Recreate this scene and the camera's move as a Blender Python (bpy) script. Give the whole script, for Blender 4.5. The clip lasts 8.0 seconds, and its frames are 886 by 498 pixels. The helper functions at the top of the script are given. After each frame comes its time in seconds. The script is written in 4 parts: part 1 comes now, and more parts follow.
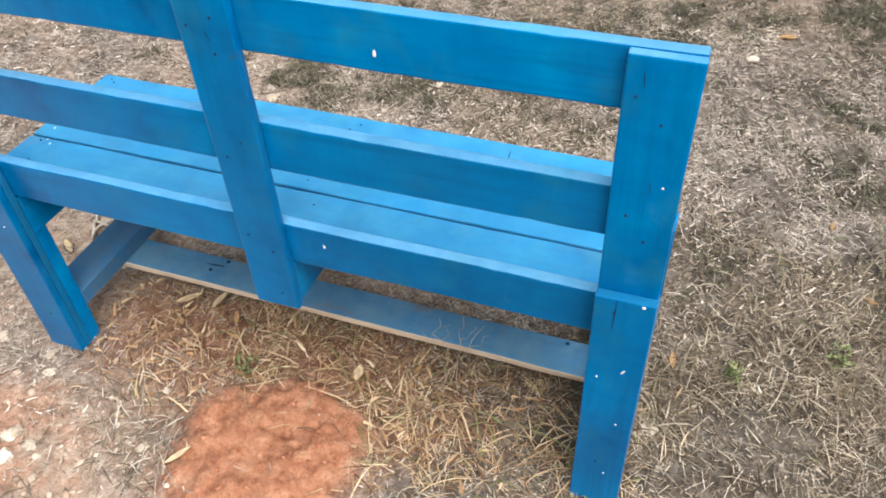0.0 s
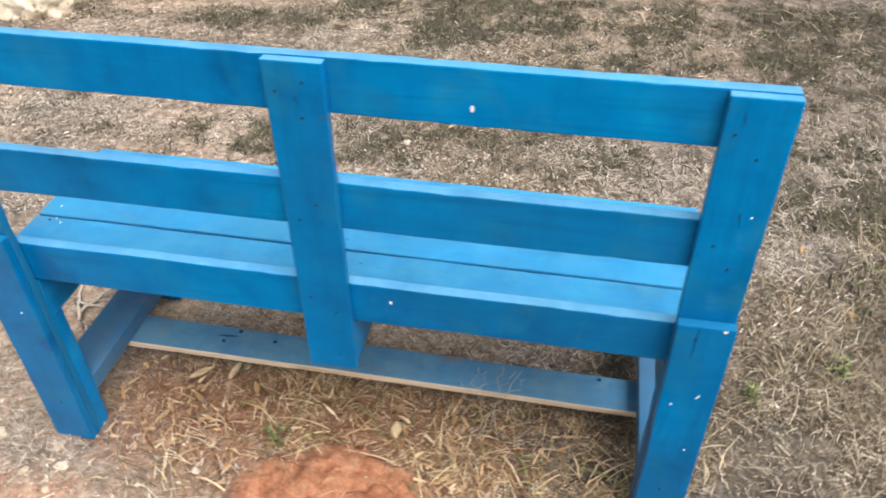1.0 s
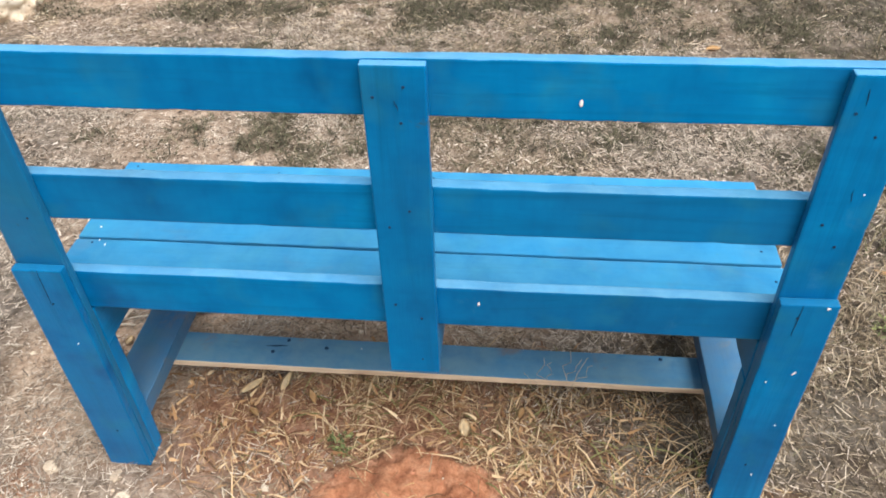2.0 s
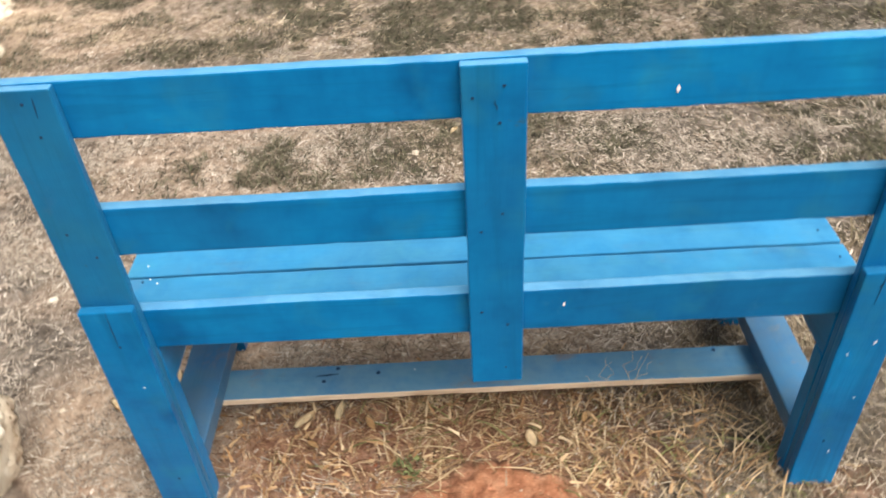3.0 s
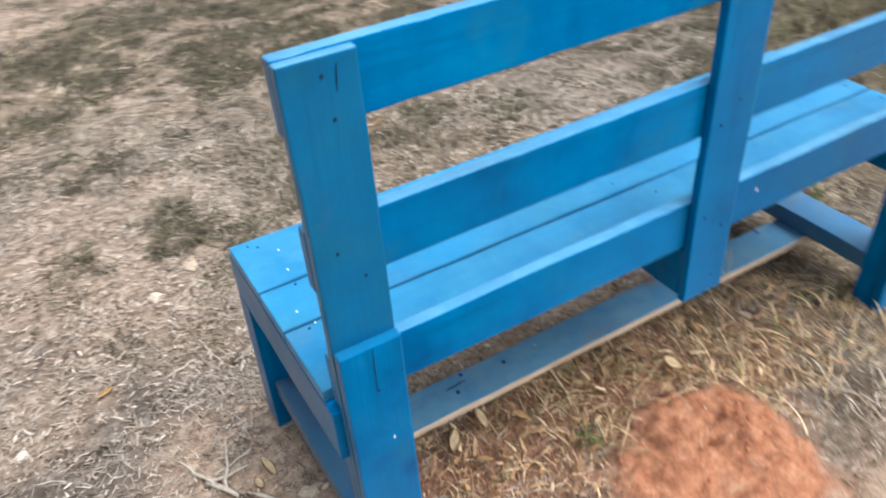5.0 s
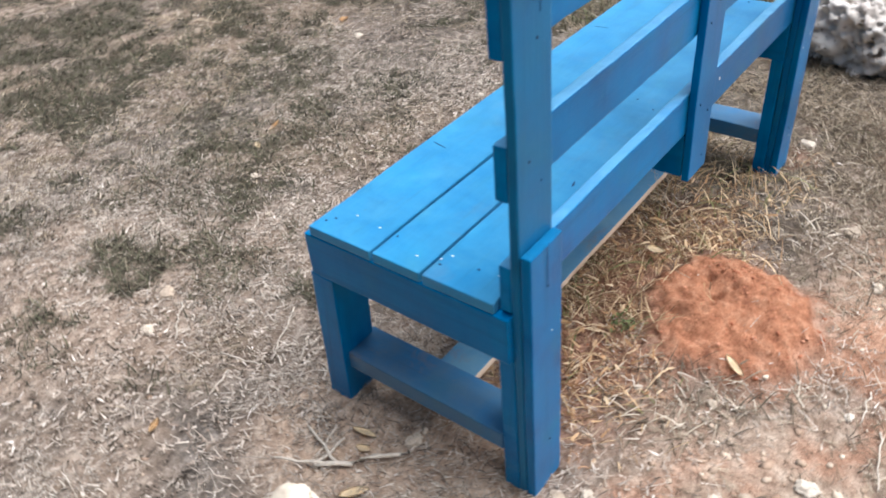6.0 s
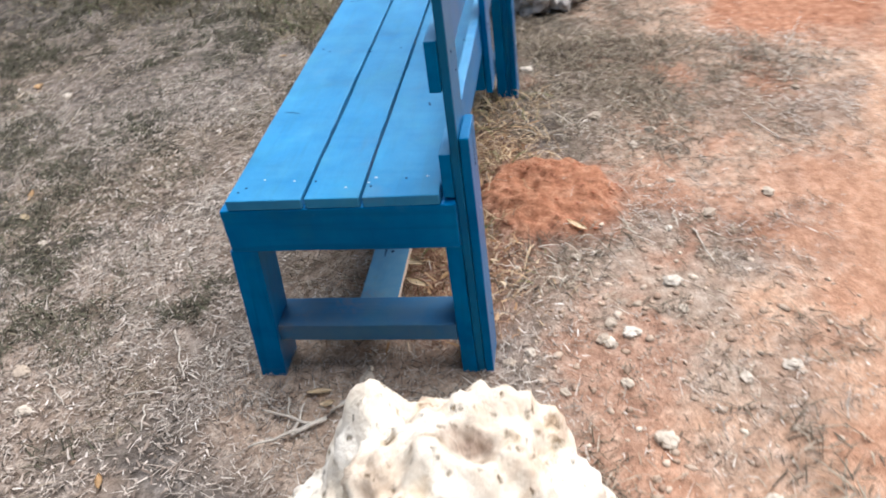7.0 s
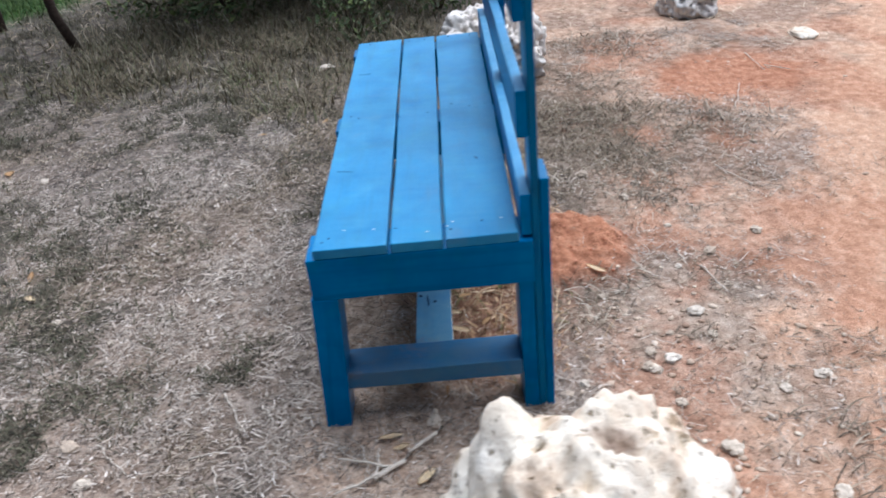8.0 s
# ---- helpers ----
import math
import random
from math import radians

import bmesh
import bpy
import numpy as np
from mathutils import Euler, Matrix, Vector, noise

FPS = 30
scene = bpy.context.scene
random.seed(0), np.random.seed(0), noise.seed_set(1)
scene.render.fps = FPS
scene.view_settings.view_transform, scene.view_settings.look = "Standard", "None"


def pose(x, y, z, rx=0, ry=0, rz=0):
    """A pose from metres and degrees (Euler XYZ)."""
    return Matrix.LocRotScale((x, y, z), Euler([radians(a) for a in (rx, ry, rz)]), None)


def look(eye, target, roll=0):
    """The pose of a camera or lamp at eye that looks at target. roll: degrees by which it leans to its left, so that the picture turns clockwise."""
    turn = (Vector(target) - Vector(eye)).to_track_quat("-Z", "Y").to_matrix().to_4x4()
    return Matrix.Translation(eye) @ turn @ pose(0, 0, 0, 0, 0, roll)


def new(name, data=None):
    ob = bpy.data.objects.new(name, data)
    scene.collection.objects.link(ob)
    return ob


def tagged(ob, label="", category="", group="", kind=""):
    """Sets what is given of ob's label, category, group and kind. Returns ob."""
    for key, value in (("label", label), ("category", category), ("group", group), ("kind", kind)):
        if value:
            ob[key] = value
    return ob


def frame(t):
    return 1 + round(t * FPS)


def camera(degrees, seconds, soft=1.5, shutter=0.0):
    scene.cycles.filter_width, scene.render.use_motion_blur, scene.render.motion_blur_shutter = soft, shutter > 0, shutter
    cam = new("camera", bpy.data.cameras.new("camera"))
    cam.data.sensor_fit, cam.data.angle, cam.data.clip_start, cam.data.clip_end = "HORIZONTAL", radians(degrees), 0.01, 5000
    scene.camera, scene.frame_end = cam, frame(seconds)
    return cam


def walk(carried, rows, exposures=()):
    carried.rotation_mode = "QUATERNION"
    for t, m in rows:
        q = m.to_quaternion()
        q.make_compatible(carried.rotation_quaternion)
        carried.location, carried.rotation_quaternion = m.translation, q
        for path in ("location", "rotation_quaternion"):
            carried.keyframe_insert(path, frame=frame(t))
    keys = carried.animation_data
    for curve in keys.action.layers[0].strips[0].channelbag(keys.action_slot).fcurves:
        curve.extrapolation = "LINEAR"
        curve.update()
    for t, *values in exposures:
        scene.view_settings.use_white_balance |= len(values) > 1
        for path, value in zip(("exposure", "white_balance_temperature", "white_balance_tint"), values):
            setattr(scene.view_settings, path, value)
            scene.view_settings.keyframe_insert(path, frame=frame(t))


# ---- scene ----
cam = camera(58.7, 8.0, soft=1.8, shutter=0.45)
PATH = [
    (0, (1.333, -0.798, 1.389), (0.778, 0.555, 0.024), -3.4),
    (0.5, (1.249, -0.837, 1.419), (0.804, 0.55, 0.048), -1.4),
    (1, (1.06, -0.906, 1.407), (0.749, 0.613, 0.144), -0.9),
    (1.2, (0.975, -0.92, 1.407), (0.71, 0.574, 0.104), -1.6),
    (2.3, (0.806, -0.871, 1.422), (0.667, 0.625, 0.101), -0.8),
    (2.5, (0.777, -0.864, 1.422), (0.655, 0.618, 0.084), 0.5),
    (3, (0.602, -0.914, 1.386), (0.571, 0.644, 0.133), -3.7),
    (3.5, (0.44, -0.966, 1.321), (0.629, 0.609, 0.103), -4.0),
    (4, (0.294, -0.911, 1.275), (0.401, 0.695, 0.087), -5.4),
    (4.5, (0.048, -0.746, 1.263), (0.405, 0.815, 0.065), -6.5),
    (5, (-0.203, -0.677, 1.24), (0.547, 0.734, 0.037), -4.5),
    (5.2, (-0.342, -0.658, 1.234), (0.6, 0.611, 0.008), -3.0),
    (6.3, (-0.823, -0.359, 1.262), (0.508, 0.527, 0.06), -7.4),
    (6.5, (-0.896, -0.277, 1.232), (0.561, 0.402, 0.042), -7.4),
    (7, (-1.146, -0.166, 1.205), (0.421, 0.157, 0.005), -8.3),
    (7.5, (-1.285, -0.061, 1.234), (0.395, 0.107, 0.163), -8.2),
    (8, (-1.298, 0.161, 1.223), (0.406, 0.223, 0.178), -6.4),
]
walk(cam, [(t, look(eye, target, roll)) for t, eye, target, roll in PATH],
     [(0, 0.57, 6100, 10), (0.5, 0.48, 6000, 10), (1.0, 0.64, 6280, 10), (2.5, 0.53, 6450, 10), (3.0, 0.65, 6700, 10), (3.5, 0.72, 6600, 10), (4.0, 0.46, 6250, 10), (4.5, 0.65, 6150, 10), (5.0, 0.62, 6000, 10), (6.3, 0.52, 5860, 12), (6.5, 0.52, 5850, 12), (7.0, 0.42, 5800, 12), (7.5, 0.11, 5430, 12), (8, 0.2, 5380, 12)])

# ---- light ----
world = bpy.data.worlds.new("world")
scene.world = world
world.use_nodes = True
wn = world.node_tree.nodes
sky = wn.new("ShaderNodeTexSky")
sky.sky_type = "NISHITA"
sky.sun_disc = False
SUN_FROM = Vector((0.42, -0.30, 1.0)).normalized()
sky.sun_elevation = math.asin(SUN_FROM.z)
sky.sun_rotation = math.atan2(SUN_FROM.x, SUN_FROM.y)
sky.air_density, sky.dust_density, sky.ozone_density = 1.0, 3.0, 1.0
haze = wn.new("ShaderNodeHueSaturation")
haze.inputs["Saturation"].default_value = 0.5
world.node_tree.links.new(sky.outputs[0], haze.inputs["Color"])
# an overcast dome: brightest overhead, dim at the horizon
way = wn.new("ShaderNodeTexCoord")
up = wn.new("ShaderNodeSeparateXYZ")
world.node_tree.links.new(way.outputs["Generated"], up.inputs[0])
dome = wn.new("ShaderNodeMapRange")
dome.inputs["To Min"].default_value, dome.inputs["To Max"].default_value = 0.2, 1.0
world.node_tree.links.new(up.outputs["Z"], dome.inputs["Value"])
veil = wn.new("ShaderNodeVectorMath")
veil.operation = "SCALE"
world.node_tree.links.new(haze.outputs[0], veil.inputs[0])
world.node_tree.links.new(dome.outputs[0], veil.inputs["Scale"])
world.node_tree.links.new(veil.outputs[0], wn["Background"].inputs[0])
wn["Background"].inputs[1].default_value = 0.116
sun_data = bpy.data.lights.new("sun", "SUN")
sun_data.energy, sun_data.angle, sun_data.color = 4.35, radians(68), (1.0, 0.965, 0.92)
sun = new("sun", sun_data)
sun.matrix_world = look(SUN_FROM * 20, (0, 0, 0))


# ---- materials ----
def material(name, rough=0.8, spec=0.3):
    m = bpy.data.materials.new(name)
    m.use_nodes = True
    n = m.node_tree.nodes
    b = n["Principled BSDF"]
    b.inputs["Roughness"].default_value = rough
    b.inputs["Specular IOR Level"].default_value = spec
    return m, n, m.node_tree.links, b


def ramp(n, stops, mode="LINEAR"):
    r = n.new("ShaderNodeValToRGB")
    r.color_ramp.interpolation = mode
    e = r.color_ramp.elements
    e[0].position, e[0].color = stops[0][0], (*stops[0][1], 1)
    e[1].position, e[1].color = stops[-1][0], (*stops[-1][1], 1)
    for p, c in stops[1:-1]:
        e.new(p).color = (*c, 1)
    return r


def noise_node(n, links, vec, scale, detail=4, rough=0.55, dist=0.0):
    t = n.new("ShaderNodeTexNoise")
    t.inputs["Scale"].default_value = scale
    t.inputs["Detail"].default_value = detail
    t.inputs["Roughness"].default_value = rough
    t.inputs["Distortion"].default_value = dist
    if vec is not None:
        links.new(vec, t.inputs["Vector"])
    return t


def mix(n, links, fac, a, b, mode="MIX"):
    m = n.new("ShaderNodeMix")
    m.data_type, m.blend_type = "RGBA", mode
    for sock, v in ((m.inputs[0], fac), (m.inputs[6], a), (m.inputs[7], b)):
        if isinstance(v, (int, float)):
            sock.default_value = v
        elif isinstance(v, tuple):
            sock.default_value = (*v, 1)
        else:
            links.new(v, sock)
    return m.outputs[2]


def bump(n, links, b, height, strength, dist):
    k = n.new("ShaderNodeBump")
    k.inputs["Strength"].default_value, k.inputs["Distance"].default_value = strength, dist
    links.new(height, k.inputs["Height"])
    links.new(k.outputs[0], b.inputs["Normal"])
    return k


def board_coords(n, links, stretch):
    """Object coordinates, shifted for every board, drawn out along its length."""
    tc, info = n.new("ShaderNodeTexCoord"), n.new("ShaderNodeObjectInfo")
    mul = n.new("ShaderNodeMath")
    mul.operation = "MULTIPLY"
    mul.inputs[1].default_value = 37.0
    links.new(info.outputs["Random"], mul.inputs[0])
    add = n.new("ShaderNodeVectorMath")
    add.operation = "ADD"
    links.new(tc.outputs["Object"], add.inputs[0])
    links.new(mul.outputs[0], add.inputs[1])
    mp = n.new("ShaderNodeMapping")
    mp.inputs["Scale"].default_value = stretch
    links.new(add.outputs[0], mp.inputs["Vector"])
    return mp.outputs[0], add.outputs[0], info.outputs["Random"]


def blue_paint(name="blue_paint", dusty=0.0, dust=(0.19, 0.32, 0.37), mud=1.0):
    m, n, links, b = material(name, 0.45, 0.16)
    along, plain, rnd = board_coords(n, links, (0.06, 1, 1))
    grain = noise_node(n, links, along, 140, 5, 0.65, 0.6)
    streak = noise_node(n, links, along, 30, 4, 0.6, 1.2)
    blotch = noise_node(n, links, plain, 6, 4, 0.6)
    tone = ramp(n, [(0.25, (0.0012, 0.079, 0.226)), (0.42, (0.0014, 0.141, 0.366)), (0.6, (0.0018, 0.181, 0.440)), (0.75, (0.004, 0.233, 0.500))])
    links.new(blotch.outputs[0], tone.inputs[0])
    thin = ramp(n, [(0.5, (0, 0, 0)), (0.72, (1, 1, 1))])
    links.new(streak.outputs[0], thin.inputs[0])
    half = n.new("ShaderNodeMath")
    half.operation = "MULTIPLY"
    half.inputs[1].default_value = 0.6
    links.new(thin.outputs[0], half.inputs[0])
    col = mix(n, links, half.outputs[0], tone.outputs[0], (0.002, 0.105, 0.24))
    dark = ramp(n, [(0.6, (0, 0, 0)), (0.78, (1, 1, 1))])
    links.new(grain.outputs[0], dark.inputs[0])
    half2 = n.new("ShaderNodeMath")
    half2.operation = "MULTIPLY"
    half2.inputs[1].default_value = 0.4
    links.new(dark.outputs[0], half2.inputs[0])
    col = mix(n, links, half2.outputs[0], col, (0.004, 0.07, 0.22))
    # long dull stretches where the coat has weathered
    dull_n = noise_node(n, links, plain, 1.7, 3, 0.5)
    dull = ramp(n, [(0.45, (0, 0, 0)), (0.68, (0.5, 0.5, 0.5))])
    links.new(dull_n.outputs[0], dull.inputs[0])
    col = mix(n, links, dull.outputs[0], col, (0.010, 0.104, 0.245))
    # faint saw marks across the board
    across = n.new("ShaderNodeMapping")
    across.inputs["Scale"].default_value = (1, 0.12, 0.12)
    links.new(plain, across.inputs["Vector"])
    saw = noise_node(n, links, across.outputs[0], 75, 3, 0.6, 0.3)
    marks = ramp(n, [(0.35, (0.78, 0.80, 0.82)), (0.5, (1, 1, 1)), (0.68, (1.12, 1.1, 1.08))])
    links.new(saw.outputs[0], marks.inputs[0])
    col = mix(n, links, 0.16, col, marks.outputs[0], "MULTIPLY")
    # chalky rubbed patches
    rub = noise_node(n, links, plain, 7, 6, 0.7, 0.4)
    chalk = ramp(n, [(0.62, (0, 0, 0)), (0.76, (1, 1, 1))])
    links.new(rub.outputs[0], chalk.inputs[0])
    half3 = n.new("ShaderNodeMath")
    half3.operation = "MULTIPLY"
    half3.inputs[1].default_value = 0.25
    links.new(chalk.outputs[0], half3.inputs[0])
    col = mix(n, links, half3.outputs[0], col, (0.08, 0.28, 0.42))
    # a greenish undercoat that shows through
    under = noise_node(n, links, plain, 11, 3, 0.5, 0.2)
    show = ramp(n, [(0.55, (0, 0, 0)), (0.8, (0.35, 0.35, 0.35))])
    links.new(under.outputs[0], show.inputs[0])
    col = mix(n, links, show.outputs[0], col, (0.03, 0.20, 0.24))
    # grey-brown scuffs where the coat is rubbed through
    scuff_n = noise_node(n, links, plain, 19, 6, 0.72, 0.8)
    scuff = ramp(n, [(0.66, (0, 0, 0)), (0.74, (0.7, 0.7, 0.7))])
    links.new(scuff_n.outputs[0], scuff.inputs[0])
    col = mix(n, links, scuff.outputs[0], col, (0.03, 0.095, 0.14))
    if dusty:
        dust_n = noise_node(n, links, plain, 14, 5, 0.65, 0.3)
        dust_r = ramp(n, [(0.3, (dusty * 0.5,) * 3), (0.7, (dusty,) * 3)])
        links.new(dust_n.outputs[0], dust_r.inputs[0])
        col = mix(n, links, dust_r.outputs[0], col, dust)
        mud_n = noise_node(n, links, plain, 9, 5, 0.65, 0.5)
        mud_r = ramp(n, [(0.58, (0, 0, 0)), (0.72, (dusty * mud,) * 3)])
        links.new(mud_n.outputs[0], mud_r.inputs[0])
        col = mix(n, links, mud_r.outputs[0], col, (0.20, 0.17, 0.15))
    links.new(col, b.inputs["Base Color"])
    rr = ramp(n, [(0.3, (0.30,) * 3), (0.7, (0.46,) * 3)])
    links.new(blotch.outputs[0], rr.inputs[0])
    links.new(rr.outputs[0], b.inputs["Roughness"])
    sheen = n.new("ShaderNodeLayerWeight")
    sheen.inputs["Blend"].default_value = 0.5
    gloss = n.new("ShaderNodeMapRange")
    gloss.inputs["From Min"].default_value = 0.35
    gloss.inputs["To Min"].default_value, gloss.inputs["To Max"].default_value = 0.03, 0.9
    links.new(sheen.outputs["Facing"], gloss.inputs["Value"])
    links.new(gloss.outputs[0], b.inputs["Specular IOR Level"])
    bump(n, links, b, grain.outputs[0], 0.35, 0.0015)
    return m


def raw_wood():
    m, n, links, b = material("raw_wood", 0.75)
    along, plain, rnd = board_coords(n, links, (0.08, 1, 1))
    grain = noise_node(n, links, along, 90, 5, 0.6, 0.8)
    c = ramp(n, [(0.3, (0.56, 0.42, 0.28)), (0.65, (0.80, 0.67, 0.50))])
    links.new(grain.outputs[0], c.inputs[0])
    links.new(c.outputs[0], b.inputs["Base Color"])
    bump(n, links, b, grain.outputs[0], 0.4, 0.001)
    return m


def soil():
    m, n, links, b = material("soil", 0.95, 0.1)
    tc = n.new("ShaderNodeTexCoord")
    p = tc.outputs["Object"]
    fine = noise_node(n, links, p, 160, 6, 0.7)
    mid = noise_node(n, links, p, 28, 6, 0.65)
    base = ramp(n, [(0.3, (0.073, 0.061, 0.050)), (0.5, (0.167, 0.141, 0.116)), (0.72, (0.335, 0.287, 0.24))])
    links.new(mid.outputs[0], base.inputs[0])
    red = ramp(n, [(0.28, (0.22, 0.085, 0.046)), (0.5, (0.40, 0.175, 0.093)), (0.75, (0.55, 0.295, 0.175))])
    links.new(mid.outputs[0], red.inputs[0])
    sand = ramp(n, [(0.28, (0.215, 0.145, 0.10)), (0.48, (0.465, 0.335, 0.236)), (0.72, (0.715, 0.566, 0.425))])
    links.new(mid.outputs[0], sand.inputs[0])
    dust = ramp(n, [(0.28, (0.43, 0.238, 0.140)), (0.5, (0.58, 0.350, 0.217)), (0.72, (0.70, 0.470, 0.325))])
    links.new(mid.outputs[0], dust.inputs[0])
    kinds = n.new("ShaderNodeAttribute")
    kinds.attribute_name = "kinds"
    sep = n.new("ShaderNodeSeparateColor")
    links.new(kinds.outputs["Color"], sep.inputs[0])
    clump = noise_node(n, links, p, 7.5, 5, 0.65, 0.5)
    damp = ramp(n, [(0.36, (0.5, 0.48, 0.46)), (0.5, (1, 1, 1)), (0.66, (1.35, 1.32, 1.28))])
    links.new(clump.outputs[0], damp.inputs[0])
    varied = mix(n, links, 1.0, base.outputs[0], damp.outputs[0], "MULTIPLY")
    col = mix(n, links, sep.outputs[1], varied, sand.outputs[0])
    col = mix(n, links, sep.outputs[2], col, dust.outputs[0])
    col = mix(n, links, sep.outputs[0], col, red.outputs[0])
    speck = ramp(n, [(0.3, (0.62,) * 3), (0.5, (1.0,) * 3), (0.75, (1.3,) * 3)])
    links.new(fine.outputs[0], speck.inputs[0])
    col = mix(n, links, 1.0, col, speck.outputs[0], "MULTIPLY")
    far = n.new("ShaderNodeAttribute")
    far.attribute_name = "lawn"
    lawn = ramp(n, [(0.3, (0.05, 0.12, 0.02)), (0.7, (0.10, 0.2, 0.04))])
    links.new(mid.outputs[0], lawn.inputs[0])
    col = mix(n, links, far.outputs["Fac"], col, lawn.outputs[0])
    # dark soil among weeds; the trees' shade is painted with it too
    weedy_shade = n.new("ShaderNodeAttribute")
    weedy_shade.attribute_name = "weedy_shade"
    dark_soil = ramp(n, [(0.3, (0.030, 0.027, 0.018)), (0.55, (0.062, 0.056, 0.038)), (0.75, (0.115, 0.10, 0.072))])
    links.new(mid.outputs[0], dark_soil.inputs[0])
    col = mix(n, links, weedy_shade.outputs["Fac"], col, dark_soil.outputs[0])
    links.new(col, b.inputs["Base Color"])
    h = n.new("ShaderNodeMath")
    h.operation = "ADD"
    links.new(fine.outputs[0], h.inputs[0])
    links.new(mid.outputs[0], h.inputs[1])
    bump(n, links, b, h.outputs[0], 0.8, 0.008)
    return m


def litter(name, stops, rough=0.8):
    """One colour a blade, from a ramp, with a little grain along it."""
    m, n, links, b = material(name, rough, 0.2)
    geo = n.new("ShaderNodeNewGeometry")
    c = ramp(n, stops)
    links.new(geo.outputs["Random Per Island"], c.inputs[0])
    tc = n.new("ShaderNodeTexCoord")
    g = noise_node(n, links, tc.outputs["Object"], 5, 3)
    s = ramp(n, [(0.3, (0.8,) * 3), (0.7, (1.15,) * 3)])
    links.new(g.outputs[0], s.inputs[0])
    links.new(mix(n, links, 1.0, c.outputs[0], s.outputs[0], "MULTIPLY"), b.inputs["Base Color"])
    return m


def limestone(name, light=1.0, cool=0.0):
    m, n, links, b = material(name, 0.9, 0.15)
    tc = n.new("ShaderNodeTexCoord")
    p = tc.outputs["Object"]
    big = noise_node(n, links, p, 7, 6, 0.65, 0.4)
    mid = noise_node(n, links, p, 38, 6, 0.7)
    c = ramp(n, [(0.27, (0.44 * light, 0.31 * light, 0.20 * light)), (0.40, (0.68 * light, 0.53 * light, 0.38 * light)),
                 (0.50, (0.82 * light, 0.71 * light, 0.55 * light)), (0.66, (0.90 * light, 0.83 * light, 0.70 * light))])
    links.new(big.outputs[0], c.inputs[0])
    pit = n.new("ShaderNodeTexVoronoi")
    pit.inputs["Scale"].default_value = 42
    warp = n.new("ShaderNodeVectorMath")
    warp.operation = "MULTIPLY_ADD"
    links.new(mid.outputs["Color"], warp.inputs[0])
    warp.inputs[1].default_value = (0.035,) * 3
    links.new(p, warp.inputs[2])
    links.new(warp.outputs[0], pit.inputs["Vector"])
    # pits are drawn as darker colour here, and as bump in the relief
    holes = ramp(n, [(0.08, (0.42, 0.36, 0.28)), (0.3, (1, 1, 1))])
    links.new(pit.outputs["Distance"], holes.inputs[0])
    pit2 = n.new("ShaderNodeTexVoronoi")
    pit2.inputs["Scale"].default_value = 17
    links.new(warp.outputs[0], pit2.inputs["Vector"])
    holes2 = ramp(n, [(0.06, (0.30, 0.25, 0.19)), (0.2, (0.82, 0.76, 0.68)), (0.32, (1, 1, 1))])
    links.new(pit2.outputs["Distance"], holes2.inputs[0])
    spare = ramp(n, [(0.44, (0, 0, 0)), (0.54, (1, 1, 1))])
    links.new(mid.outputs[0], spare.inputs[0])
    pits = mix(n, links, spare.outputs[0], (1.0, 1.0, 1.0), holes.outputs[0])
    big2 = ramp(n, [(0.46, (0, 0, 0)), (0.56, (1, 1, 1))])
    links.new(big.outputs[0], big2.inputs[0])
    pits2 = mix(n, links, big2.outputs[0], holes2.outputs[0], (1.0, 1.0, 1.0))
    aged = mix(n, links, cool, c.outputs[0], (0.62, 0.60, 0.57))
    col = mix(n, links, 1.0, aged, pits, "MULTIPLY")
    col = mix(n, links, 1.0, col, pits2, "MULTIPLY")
    stain = n.new("ShaderNodeAttribute")
    stain.attribute_name = "stain"
    earth = ramp(n, [(0.35, (0.16, 0.105, 0.07)), (0.65, (0.46, 0.35, 0.26))])
    links.new(mid.outputs[0], earth.inputs[0])
    col = mix(n, links, stain.outputs["Fac"], col, earth.outputs[0])
    links.new(col, b.inputs["Base Color"])
    relief = mix(n, links, 0.5, mid.outputs[0], pits)
    relief = mix(n, links, 0.4, relief, pits2)
    bump(n, links, b, relief, 1.0, 0.02)
    return m


def plain_stone(name, stops):
    m, n, links, b = material(name, 0.9, 0.15)
    info, tc = n.new("ShaderNodeObjectInfo"), n.new("ShaderNodeTexCoord")
    c = ramp(n, stops)
    links.new(info.outputs["Random"], c.inputs[0])
    g = noise_node(n, links, tc.outputs["Object"], 60, 5, 0.65)
    s = ramp(n, [(0.3, (0.7,) * 3), (0.7, (1.15,) * 3)])
    links.new(g.outputs[0], s.inputs[0])
    links.new(mix(n, links, 1.0, c.outputs[0], s.outputs[0], "MULTIPLY"), b.inputs["Base Color"])
    bump(n, links, b, g.outputs[0], 0.5, 0.004)
    return m


def plain(name, colour, rough=0.8, scale=40, spread=0.25, relief=0.4):
    m, n, links, b = material(name, rough, 0.2)
    tc = n.new("ShaderNodeTexCoord")
    g = noise_node(n, links, tc.outputs["Object"], scale, 5, 0.6)
    lo, hi = tuple(v * (1 - spread) for v in colour), tuple(min(1, v * (1 + spread)) for v in colour)
    c = ramp(n, [(0.3, lo), (0.7, hi)])
    links.new(g.outputs[0], c.inputs[0])
    links.new(c.outputs[0], b.inputs["Base Color"])
    bump(n, links, b, g.outputs[0], relief, 0.003)
    return m


